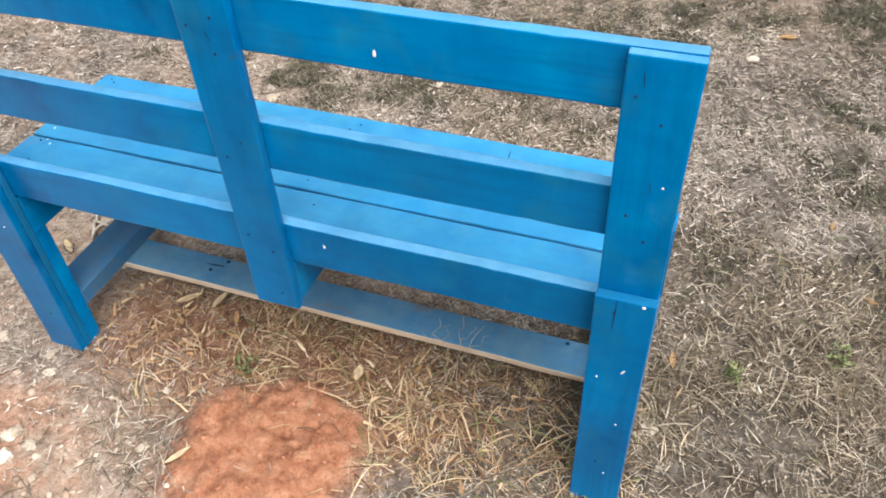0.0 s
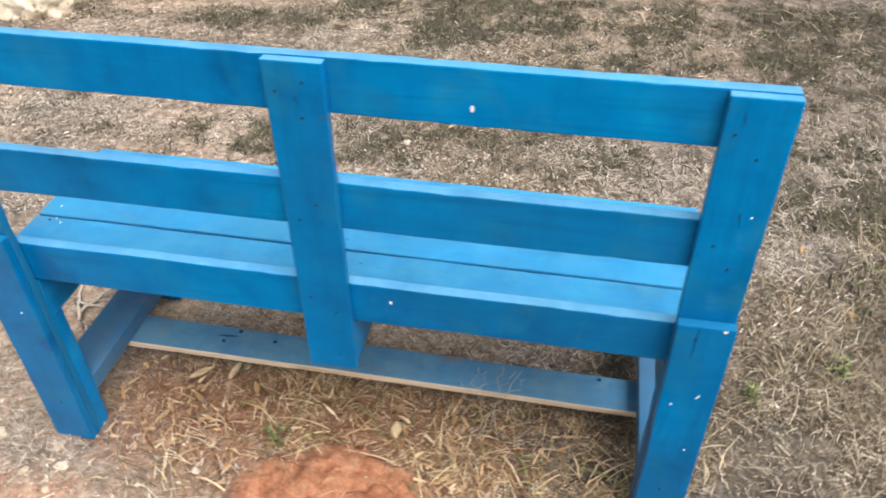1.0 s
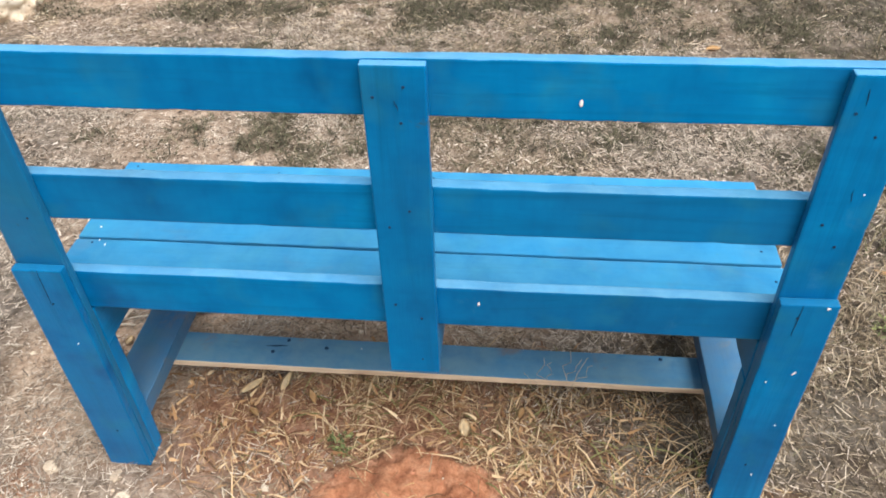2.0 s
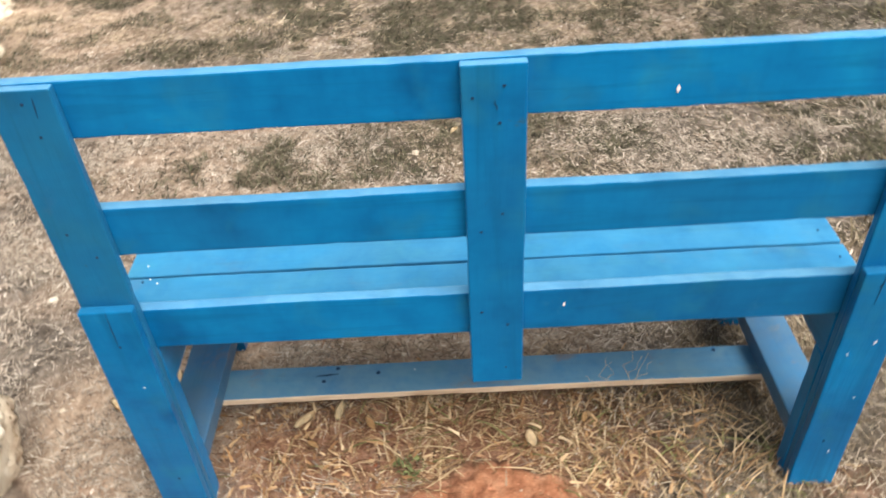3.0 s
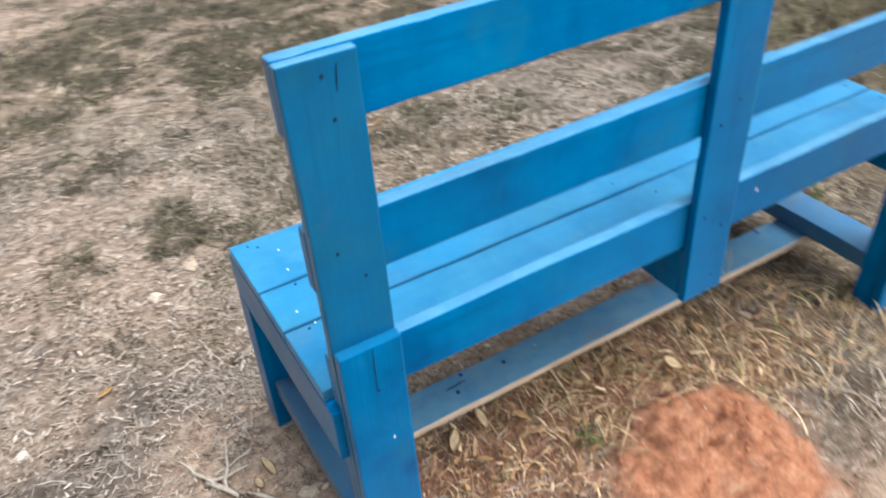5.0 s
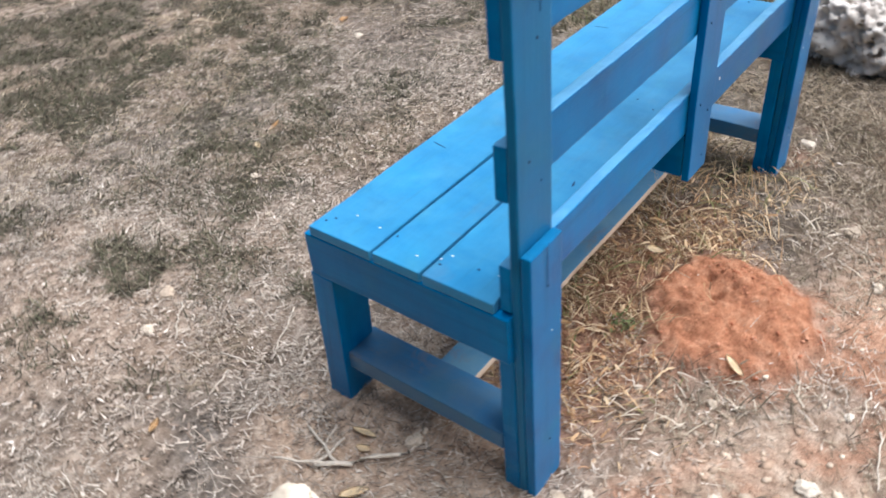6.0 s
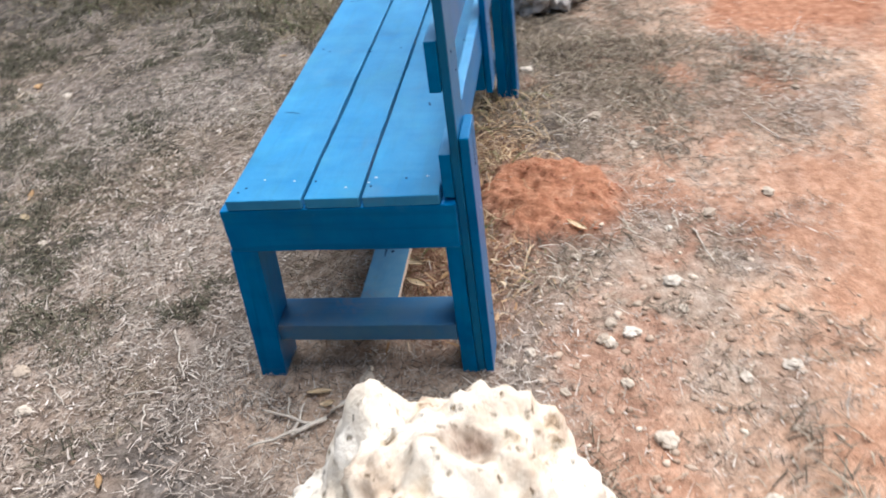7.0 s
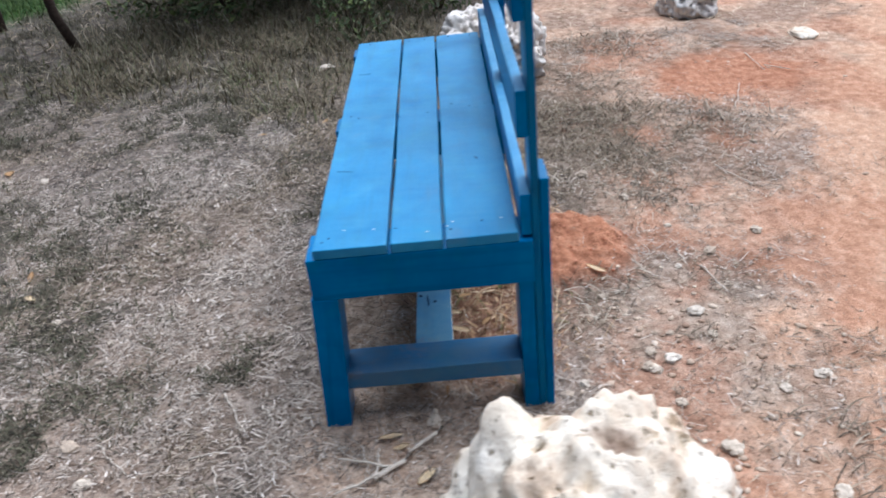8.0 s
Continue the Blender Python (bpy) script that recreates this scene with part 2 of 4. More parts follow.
PAINT = blue_paint()
FADED = blue_paint("faded_blue_paint", 0.72)
DUSTY = blue_paint("dirty_blue_paint", 0.78, (0.108, 0.175, 0.228))
# for upper faces: dust, plus the sky's sheen painted in as paler colour
DUSTY_SHEEN = blue_paint("dusty_sheen_blue_paint", 0.55, (0.20, 0.45, 0.59), 0.1)
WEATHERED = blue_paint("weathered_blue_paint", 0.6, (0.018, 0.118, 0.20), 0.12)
# seat boards: chalky wear, made paler still to carry the skylight on them
WORN_SKYLIT = blue_paint("worn_skylit_blue_paint", 0.42, (0.125, 0.42, 0.58), 0.3)
RAW = raw_wood()
SOIL = soil()
STRAW = litter("straw", [(0.0, (0.085, 0.062, 0.046)), (0.3, (0.21, 0.162, 0.117)), (0.6, (0.38, 0.305, 0.23)), (0.88, (0.55, 0.46, 0.365)), (1.0, (0.70, 0.61, 0.51))])
PALE_STRAW = litter("pale_straw", [(0.0, (0.096, 0.078, 0.062)), (0.3, (0.252, 0.208, 0.165)), (0.65, (0.425, 0.360, 0.288)), (0.9, (0.59, 0.512, 0.415)), (1.0, (0.78, 0.69, 0.57))])
BROWN_STRAW = litter("brown_straw", [(0.0, (0.038, 0.029, 0.018)), (0.4, (0.110, 0.083, 0.053)), (0.72, (0.218, 0.168, 0.108)), (0.9, (0.41, 0.335, 0.232)), (1.0, (0.62, 0.53, 0.40))])
GOLD_STRAW = litter("golden_straw", [(0.0, (0.12, 0.086, 0.052)), (0.3, (0.29, 0.218, 0.138)), (0.65, (0.47, 0.37, 0.245)), (0.9, (0.64, 0.525, 0.37)), (1.0, (0.80, 0.69, 0.53))])
HUSK = litter("husk", [(0.0, (0.022, 0.017, 0.012)), (0.5, (0.055, 0.043, 0.030)), (0.85, (0.11, 0.086, 0.060)), (1.0, (0.19, 0.145, 0.10))])
CHIP = litter("chip", [(0.0, (0.12, 0.085, 0.062)), (0.35, (0.27, 0.205, 0.155)), (0.7, (0.46, 0.375, 0.295)), (0.92, (0.62, 0.53, 0.43)), (1.0, (0.80, 0.72, 0.62))])
TUFT = litter("tuft", [(0.0, (0.095, 0.052, 0.027)), (0.25, (0.27, 0.160, 0.083)), (0.55, (0.52, 0.355, 0.190)), (0.87, (0.76, 0.58, 0.36)), (0.9, (0.15, 0.150, 0.055)), (1.0, (0.30, 0.29, 0.12))])
BROWN_TUFT = litter("brown_tuft", [(0.0, (0.06, 0.042, 0.026)), (0.4, (0.145, 0.108, 0.068)), (0.75, (0.27, 0.21, 0.14)), (0.93, (0.47, 0.39, 0.28)), (1.0, (0.13, 0.125, 0.06))])
GREY_TUFT = litter("grey_tuft", [(0.0, (0.075, 0.057, 0.039)), (0.4, (0.175, 0.135, 0.092)), (0.75, (0.30, 0.24, 0.166)), (0.93, (0.50, 0.42, 0.31)), (1.0, (0.65, 0.57, 0.45))])
WEED = litter("weed", [(0.0, (0.036, 0.033, 0.022)), (0.4, (0.070, 0.065, 0.041)), (0.7, (0.125, 0.112, 0.071)), (0.86, (0.082, 0.086, 0.045)), (1.0, (0.26, 0.22, 0.15))])
OLIVE = litter("olive_blade", [(0.0, (0.055, 0.048, 0.027)), (0.35, (0.14, 0.112, 0.066)), (0.7, (0.25, 0.20, 0.13)), (0.85, (0.11, 0.112, 0.052)), (0.94, (0.15, 0.16, 0.075)), (1.0, (0.55, 0.47, 0.36))])
SPROUT = litter("sprout", [(0.0, (0.08, 0.10, 0.04)), (0.5, (0.15, 0.17, 0.07)), (1.0, (0.30, 0.32, 0.13))])
GREEN = litter("green_blade", [(0.0, (0.03, 0.07, 0.02)), (0.5, (0.06, 0.11, 0.03)), (1.0, (0.14, 0.19, 0.06))])
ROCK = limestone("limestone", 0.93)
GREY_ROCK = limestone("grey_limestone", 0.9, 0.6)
STONE = plain_stone("stone", [(0.0, (0.42, 0.33, 0.24)), (0.5, (0.55, 0.46, 0.35)), (1.0, (0.68, 0.60, 0.49))])
PEBBLE = litter("pebble", [(0.0, (0.31, 0.205, 0.138)), (0.5, (0.42, 0.302, 0.208)), (0.85, (0.53, 0.415, 0.305)), (1.0, (0.74, 0.63, 0.48))], 0.9)
CHAFF = litter("chaff", [(0.0, (0.12, 0.058, 0.031)), (0.4, (0.31, 0.165, 0.088)), (0.72, (0.48, 0.29, 0.165)), (0.9, (0.60, 0.43, 0.265)), (1.0, (0.72, 0.58, 0.41))])
FLAKE = litter("flake", [(0.0, (0.22, 0.11, 0.05)), (0.45, (0.40, 0.23, 0.11)), (0.8, (0.56, 0.37, 0.2)), (1.0, (0.74, 0.57, 0.36))])
CLOD = litter("clod", [(0.0, (0.32, 0.105, 0.052)), (0.6, (0.46, 0.18, 0.095)), (1.0, (0.60, 0.30, 0.18))], 0.95)
LEAF = plain("dead_leaf", (0.60, 0.39, 0.19), 0.7, 60, 0.2, 0.08)
PALE_LEAF = plain("pale_leaf", (0.84, 0.68, 0.44), 0.7, 60, 0.2, 0.1)
TWIG = plain("twig", (0.56, 0.49, 0.395), 0.85, 80)
STALK = plain("stalk", (0.50, 0.43, 0.33), 0.8, 80)
BARK = plain("bark", (0.05, 0.035, 0.025), 0.9, 50, 0.4)
SCREW = plain("painted_screw", (0.006, 0.035, 0.085), 0.6, 200)
DROP = plain("white_paint", (0.8, 0.82, 0.82), 0.5, 100, 0.05)


# ---- noise on arrays ----
def hashed(i, j, seed):
    h = (i.astype(np.int64) * 374761393 + j.astype(np.int64) * 668265263 + seed * 974711) & 0x7FFFFFFF
    h = ((h ^ (h >> 13)) * 1274126177) & 0x7FFFFFFF
    return ((h ^ (h >> 16)) & 0xFFFF) / 65535.0


def value_noise(x, y, seed=0):
    i, j = np.floor(x), np.floor(y)
    u, v = x - i, y - j
    u, v = u * u * (3 - 2 * u), v * v * (3 - 2 * v)
    a, b = hashed(i, j, seed), hashed(i + 1, j, seed)
    c, d = hashed(i, j + 1, seed), hashed(i + 1, j + 1, seed)
    return (a * (1 - u) + b * u) * (1 - v) + (c * (1 - u) + d * u) * v


def fbm(x, y, scale, octaves=4, seed=0):
    total, amp, norm = 0, 1.0, 0
    for k in range(octaves):
        total = total + amp * value_noise(x * scale + 17.3 * k, y * scale - 9.1 * k, seed + k)
        norm += amp
        amp *= 0.55
        scale *= 2.03
    return total / norm


def smooth(a, b, v):
    t = np.clip((v - a) / (b - a), 0, 1)
    return t * t * (3 - 2 * t)


# ---- the lie of the land ----
def mound(x, y):
    """0..1 over the heap of red soil behind the bench."""
    wob = 0.8 * (fbm(x, y, 7, 4, 5) - 0.5)
    r = np.sqrt(((x - 0.645) / 0.205) ** 2 + ((y + 0.115) / 0.205) ** 2) + wob
    return smooth(1.2, 0.72, r)


def red_earth(x, y):
    """Bare red earth: the heap, and the patches along the path."""
    n = 0.6 * (fbm(x, y, 2.6, 5, 11) - 0.5) + 0.5 * (fbm(x, y, 13, 4, 12) - 0.5)
    a = smooth(1.0, 0.45, np.sqrt(((x - 1.88) / 0.40) ** 2 + ((y + 1.06) / 0.46) ** 2) + 1.3 * n)
    b = smooth(0.9, 0.5, np.sqrt(((x - 0.62) / 0.34) ** 2 + ((y + 0.80) / 0.3) ** 2) + 0.9 * n)
    c = smooth(0.9, 0.4, np.sqrt(((x - 0.05) / 0.5) ** 2 + ((y + 1.15) / 0.35) ** 2) + 0.9 * n)
    d = 0.6 * smooth(1.0, 0.3, np.sqrt(((x - 0.5) / 0.62) ** 2 + ((y - 0.12) / 0.36) ** 2) + 0.9 * n)
    e = 0.5 * smooth(0.2, -0.1, y) * smooth(0.46, 0.62, fbm(x, y, 3.7, 5, 14) + 0.1 * n) * smooth(3.4, 2.8, x)
    d = np.maximum(d, e)
    return np.clip(np.maximum(np.maximum(d, mound(x, y)), np.maximum(np.maximum(0.88 * a, 0.45 * b), 0.4 * c)), 0, 1)


def path_dust(x, y):
    """The trodden, dusty path that runs past the back of the bench."""
    n = 0.7 * (fbm(x, y, 1.7, 5, 23) - 0.5) + 0.5 * (fbm(x, y, 9, 4, 24) - 0.5)
    q = y + 0.5 * x + 0.40 + 0.75 * n
    verge = 0.38 * smooth(-0.05, -0.4, y + 0.5 * n) * smooth(0.3, 0.7, x)
    return np.maximum(0.92 * smooth(0.1, -0.28, q), verge) * smooth(-3.0, -2.3, q)


def sand_ground(x, y):
    """Pale sandy gravel round the end of the bench, and bare pale ground before it."""
    n = fbm(x, y, 2.1, 4, 37) - 0.5
    a = 0.72 * smooth(1.0, 0.45, np.sqrt(((x - 0.08) / 0.60) ** 2 + ((y + 0.36) / 0.40) ** 2) + 0.8 * n)
    h = 0.8 * smooth(1.0, 0.5, np.sqrt(((x + 0.14) / 0.34) ** 2 + ((y - 0.25) / 0.36) ** 2) + 0.8 * n)
    k = smooth(1.0, 0.4, np.sqrt(((x + 0.06) / 0.34) ** 2 + ((y - 0.42) / 0.26) ** 2) + 0.8 * n)
    u = 0.6 * smooth(1.0, 0.4, np.sqrt(((x - 0.4) / 0.6) ** 2 + ((y - 0.42) / 0.17) ** 2) + 0.8 * n)
    h = np.maximum(h, np.maximum(k, u))
    b = smooth(1.0, 0.4, np.sqrt(((x + 0.05) / 0.7) ** 2 + ((y - 1.25) / 0.6) ** 2) + 1.1 * n)
    c = smooth(1.0, 0.4, np.sqrt(((x + 1.35) / 1.15) ** 2 + ((y - 2.7) / 1.0) ** 2) + 1.0 * n)
    e = smooth(1.0, 0.3, np.sqrt(((x - 1.0) / 0.6) ** 2 + ((y + 0.42) / 0.3) ** 2) + 0.9 * n)
    verge = 0.8 * smooth(1.0, 0.35, np.sqrt(((x - 1.8) / 0.75) ** 2 + ((y + 0.58) / 0.24) ** 2) + 1.0 * n)
    e = np.maximum(0.6 * e, verge)
    speckled = smooth(0.42, 0.58, fbm(x, y, 4.5, 5, 39))
    f = 0.45 * speckled * smooth(0.5, 0.75, y) * smooth(2.6, 1.7, y) * smooth(1.35, 0.8, x)
    far = 0.45 * smooth(1.6, 2.2, y) * smooth(2.4, 1.5, x) * (0.45 + 0.55 * speckled)
    f = np.maximum(f, far)
    g = 0.8 * speckled * smooth(0.1, -0.25, y) * smooth(3.6, 3.0, x) * (1 - 0.8 * smooth(1.0, 1.3, x) * smooth(2.0, 1.7, x) * smooth(-0.7, -0.45, y))
    return np.clip(np.maximum(np.maximum(np.maximum(a, e), np.maximum(np.maximum(f, g), h)), np.maximum(0.5 * b, 0.62 * c)), 0, 1)


def lawn(x, y):
    return smooth(4.95, 5.6, x * 0.75 + y * 0.66 + 0.5 * (fbm(x, y, 1.5, 3, 41) - 0.5))


def height(x, y):
    z = 0.016 * (fbm(x, y, 5, 4, 3) - 0.5) + 0.03 * (fbm(x, y, 0.9, 3, 8) - 0.5) * smooth(0.7, 1.8, np.hypot(x - 0.66, y - 0.25))
    m = mound(x, y)
    z = z + m * m * (0.036 + 0.05 * (fbm(x, y, 14, 5, 77) - 0.5) + 0.010 * (fbm(x, y, 60, 3, 78) - 0.5))
    for hx, hy, hr, hd in ((0.675, -0.065, 0.034, 0.014), (0.70, -0.09, 0.007, 0.03), (0.712, -0.03, 0.010, 0.022), (0.66, -0.06, 0.010, 0.018), (0.735, -0.045, 0.006, 0.02), (0.60, -0.14, 0.02, 0.010), (0.56, -0.02, 0.016, 0.010)):
        z = z - hd * np.exp(-((x - hx) ** 2 + (y - hy) ** 2) / (hr * hr))
    return z


def mesh_of(name, verts, faces, mat, smooth_shade=False):
    me = bpy.data.meshes.new(name)
    me.vertices.add(len(verts))
    me.vertices.foreach_set("co", np.asarray(verts, np.float32).ravel())
    k = faces.shape[1]
    me.loops.add(faces.size)
    me.loops.foreach_set("vertex_index", faces.astype(np.int32).ravel())
    me.polygons.add(len(faces))
    me.polygons.foreach_set("loop_start", np.arange(0, faces.size, k, dtype=np.int32))
    me.update(calc_edges=True)
    me.validate()
    if smooth_shade:
        me.polygons.foreach_set("use_smooth", np.ones(len(me.polygons), bool))
    me.materials.append(mat)
    return me


def axis(lo, hi, step, reach):
    mid = np.arange(lo, hi + step / 2, step)
    out, d, s = [], 0.0, step
    while d < reach:
        s *= 1.09
        d += s
        out.append(d)
    out = np.array(out)
    return np.concatenate((lo - out[::-1], mid, hi + out))


def build_ground():
    xs, ys = axis(-1.3, 3.1, 0.016, 400), axis(-1.7, 2.6, 0.016, 400)
    xs = np.sort(np.concatenate((xs[(xs < 0.40) | (xs > 0.92)], np.arange(0.405, 0.918, 0.005))))
    ys = np.sort(np.concatenate((ys[(ys < -0.36) | (ys > 0.12)], np.arange(-0.355, 0.118, 0.005))))
    gx, gy = np.meshgrid(xs, ys)
    x, y = gx.ravel(), gy.ravel()
    verts = np.stack((x, y, height(x, y)), 1)
    i = np.arange(len(ys) - 1)[:, None] * len(xs) + np.arange(len(xs) - 1)[None, :]
    i = i.ravel()
    faces = np.stack((i, i + 1, i + 1 + len(xs), i + len(xs)), 1)
    me = mesh_of("ground", verts, faces, SOIL, True)
    cols = np.ones((len(x), 4), np.float32)
    cols[:, 0], cols[:, 1], cols[:, 2] = red_earth(x, y), sand_ground(x, y), path_dust(x, y)
    me.attributes.new("kinds", "FLOAT_COLOR", "POINT").data.foreach_set("color", cols.ravel())
    me.attributes.new("lawn", "FLOAT", "POINT").data.foreach_set("value", lawn(x, y).astype(np.float32))
    # weedy soil, tree shade painted by shade_grown, a darker patch at the right end
    weedy_shade = np.clip(0.6 * weed_patches(x, y) + 0.5 * shade_grown(x, y) + 0.2 * grey_grass(x, y) + 0.4 * smooth(1.1, 0.5, np.hypot((x - 1.6) / 0.5, (y - 0.12) / 0.55) + 0.8 * (fbm(x, y, 6, 4, 93) - 0.5)), 0, 0.8)
    me.attributes.new("weedy_shade", "FLOAT", "POINT").data.foreach_set("value", weedy_shade.astype(np.float32))
    return tagged(new("ground", me), "dry ground of brown and red soil strewn with straw", "ground", kind="structure")


# ---- straw, grass, gravel: what nobody could count ----
rng = np.random.default_rng(7)


def ribbons(name, base, yaw, lift, length, width, curl, segs, mat, label, category, sag=0.0):
    """Thin curved blades: from their base along yaw, rising by lift (radians), bending by curl."""
    n = len(base)
    step = length / segs
    pos = base.copy()
    ang = lift.copy()
    heading = yaw.copy()
    side = np.stack((-np.sin(yaw), np.cos(yaw), rng.uniform(-0.35, 0.35, n)), 1)
    rows = []
    for k in range(segs + 1):
        w = width * (1.0 - 0.8 * (k / segs) ** 2)
        rows.append(pos - side * w[:, None] / 2)
        rows.append(pos + side * w[:, None] / 2)
        d = np.stack((np.cos(heading) * np.cos(ang), np.sin(heading) * np.cos(ang), np.sin(ang)), 1)
        pos = pos + d * step[:, None]
        ang = ang - curl / segs
        heading = heading + rng.uniform(-0.1, 0.1, n)
        floor_z = height(pos[:, 0], pos[:, 1]) + 0.002
        pos[:, 2] = np.maximum(pos[:, 2], floor_z)
    verts = np.stack(rows, 1).reshape(-1, 3)
    per = 2 * (segs + 1)
    start = np.arange(n)[:, None] * per
    quads = np.concatenate([np.stack((start + 2 * k, start + 2 * k + 1, start + 2 * k + 3, start + 2 * k + 2), 2) for k in range(segs)], 1)
    me = mesh_of(name, verts, quads.reshape(-1, 4), mat)
    return tagged(new(name, me), label, category, kind="stuff")


def scatter(x0, x1, y0, y1, per_m2, keep):
    n = int((x1 - x0) * (y1 - y0) * per_m2)
    x, y = rng.uniform(x0, x1, n), rng.uniform(y0, y1, n)
    ok = rng.uniform(0, 1, n) < keep(x, y)
    x, y = x[ok], y[ok]
    return np.stack((x, y, height(x, y) + 0.001), 1)


def under_rock(x, y):
    return smooth(0.9, 1.0, np.sqrt(((x + 0.52) / 0.24) ** 2 + (y / 0.22) ** 2))


WEED_SPOTS = ((0.72, 2.25, 0.36), (0.92, 1.95, 0.22), (0.62, 1.57, 0.20), (0.86, 1.49, 0.20), (1.05, 1.36, 0.13), (0.75, 1.38, 0.13), (0.22, 0.76, 0.08), (-0.10, 2.87, 0.24),
              (0.28, 3.05, 0.28), (0.08, 2.50, 0.15), (-0.31, 1.24, 0.10), (0.08, 1.20, 0.11), (0.02, 1.36, 0.08), (0.35, 1.26, 0.07), (-0.10, 1.80, 0.14), (-0.16, 2.30, 0.15),
              (0.41, 2.21, 0.17), (1.10, 1.78, 0.15), (1.29, 2.10, 0.20), (1.85, 2.23, 0.30), (-1.00, 2.95, 0.20), (1.79, 1.20, 0.15), (2.06, 1.40, 0.22), (1.34, 2.40, 0.22),
              (0.12, 1.87, 0.09), (-1.20, 3.20, 0.18), (0.8, 3.0, 0.35), (-0.45, 2.2, 0.10))
GREY_SPOTS = ((1.92, -0.38, 0.19), (1.22, -0.26, 0.20), (1.42, -0.76, 0.14), (0.42, -0.20, 0.12), (0.19, -0.36, 0.07), (-0.18, -0.57, 0.08), (1.62, -0.15, 0.14), (0.95, -0.40, 0.09), (2.45, -0.55, 0.25), (0.30, -0.08, 0.08))


def shade_grown(x, y):
    """0..1 over the tangled grass in tree shade, which begins in a bent line."""
    q = x - 2.22 + 0.8 * np.maximum(0, 1.45 - y) + 0.7 * (fbm(x, y, 2.2, 4, 85) - 0.5) + 0.3 * (fbm(x, y, 9, 3, 87) - 0.5)
    return smooth(-0.15, 0.4, q) * np.maximum(smooth(0.55, 0.95, y), smooth(0.05, 0.4, y) * smooth(2.0, 2.5, x)) * (0.25 + 0.75 * smooth(2.9, 2.0, y)) * (1 - lawn(x, y))


def grey_grass(x, y):
    """Withered grey-brown grass in clumps behind the bench."""
    w = 1.6 * (fbm(x, y, 6, 4, 151) - 0.5) + 1.4 * (fbm(x, y, 19, 3, 152) - 0.5)
    out = np.zeros_like(x)
    for cx, cy, r in GREY_SPOTS:
        out = np.maximum(out, 0.6 * smooth(1.5, 0.4, np.hypot(x - cx, y - cy) / r + 1.5 * w))
    return out * (1 - mound(x, y))


def weed_patches(x, y):
    """Tufted dark weeds before the bench, and the shade-grown ones under the trees."""
    p = fbm(x, y, 2.4, 4, 81)
    q = 0.5 * (p - 0.5)
    speck = fbm(x, y, 16, 3, 82)
    front = np.zeros_like(x)
    for cx, cy, r in WEED_SPOTS:
        front = np.maximum(front, smooth(1.55, 0.45, np.hypot(x - cx, (y - cy) * 1.15) / r + 3.2 * q + 3.6 * (speck - 0.5)))
    some = 0.5 * smooth(0.50, 0.60, fbm(x, y, 5.0, 4, 83) - 0.09 * smooth(2.0, 1.5, y)) * smooth(0.6, 1.0, y + 0.3 * x)
    front = front * (0.3 + 0.7 * smooth(0.42, 0.56, fbm(x, y, 10, 3, 89)))
    some = np.maximum(some, 0.42 * smooth(1.0, 0.4, np.hypot((x - 0.75) / 0.75, (y - 1.55) / 0.6) + 0.9 * (fbm(x, y, 5, 4, 90) - 0.5)) * smooth(0.40, 0.60, fbm(x, y, 14, 3, 92)))
    return np.clip(front + some + 0.45 * shade_grown(x, y) * smooth(0.45, 0.6, fbm(x, y, 3.1, 4, 88)), 0, 1) * (1 - lawn(x, y))


def under_bench(x, y):
    """The red soil with brown leaves beneath the seat, where little pale straw lies."""
    return smooth(1.0, 0.6, np.sqrt(((x - 0.42) / 0.48) ** 2 + ((y - 0.06) / 0.27) ** 2))


def straw_keep(x, y):
    bare = np.clip(1.25 * mound(x, y) + 0.8 * red_earth(x, y) * smooth(-0.2, -0.5, y) + 0.85 * path_dust(x, y) + 0.25 * sand_ground(x, y) * smooth(0.5, 0.1, y), 0, 0.985)
    patch = (0.3 + 0.7 * smooth(0.38, 0.58, fbm(x, y, 3.3, 4, 51))) * (0.12 + 0.88 * smooth(0.40, 0.54, fbm(x, y, 11, 4, 52)))
    lush = smooth(0.05, 0.25, x) * smooth(1.5, 1.2, x) * smooth(0.26, 0.4, y) * smooth(1.9, 1.5, y)
    near = smooth(1.1, 1.35, x) * smooth(2.3, 1.9, x) * smooth(-0.75, -0.5, y) * smooth(0.9, 0.5, y)
    foot = smooth(1.0, 0.6, np.sqrt(((x + 0.08) / 0.42) ** 2 + ((y + 0.02) / 0.36) ** 2))
    verge = smooth(0.2, 0.5, x) * smooth(2.4, 2.0, x) * smooth(-0.05, -0.2, y) * smooth(-0.85, -0.6, y)
    patch = patch + np.clip(0.5 * lush + 0.4 * near + 0.7 * foot + 0.5 * verge, 0, 1) * (1 - patch)
    gravelly = 0.75 * smooth(1.05, 0.6, np.sqrt(((x - 0.04) / 0.46) ** 2 + ((y + 0.34) / 0.36) ** 2) + 0.6 * (fbm(x, y, 6, 3, 57) - 0.5))
    patch = patch * (1 - gravelly)
    dug = 0.4 * smooth(1.0, 0.5, np.sqrt(((x - 0.14) / 0.26) ** 2 + ((y - 0.24) / 0.22) ** 2))
    return (1 - bare) * (1 - 0.8 * under_bench(x, y)) * (1 - dug) * patch * under_rock(x, y) * (1 - 0.8 * weed_patches(x, y)) * (1 - 0.6 * grey_grass(x, y)) * (1 - 0.6 * shade_grown(x, y))


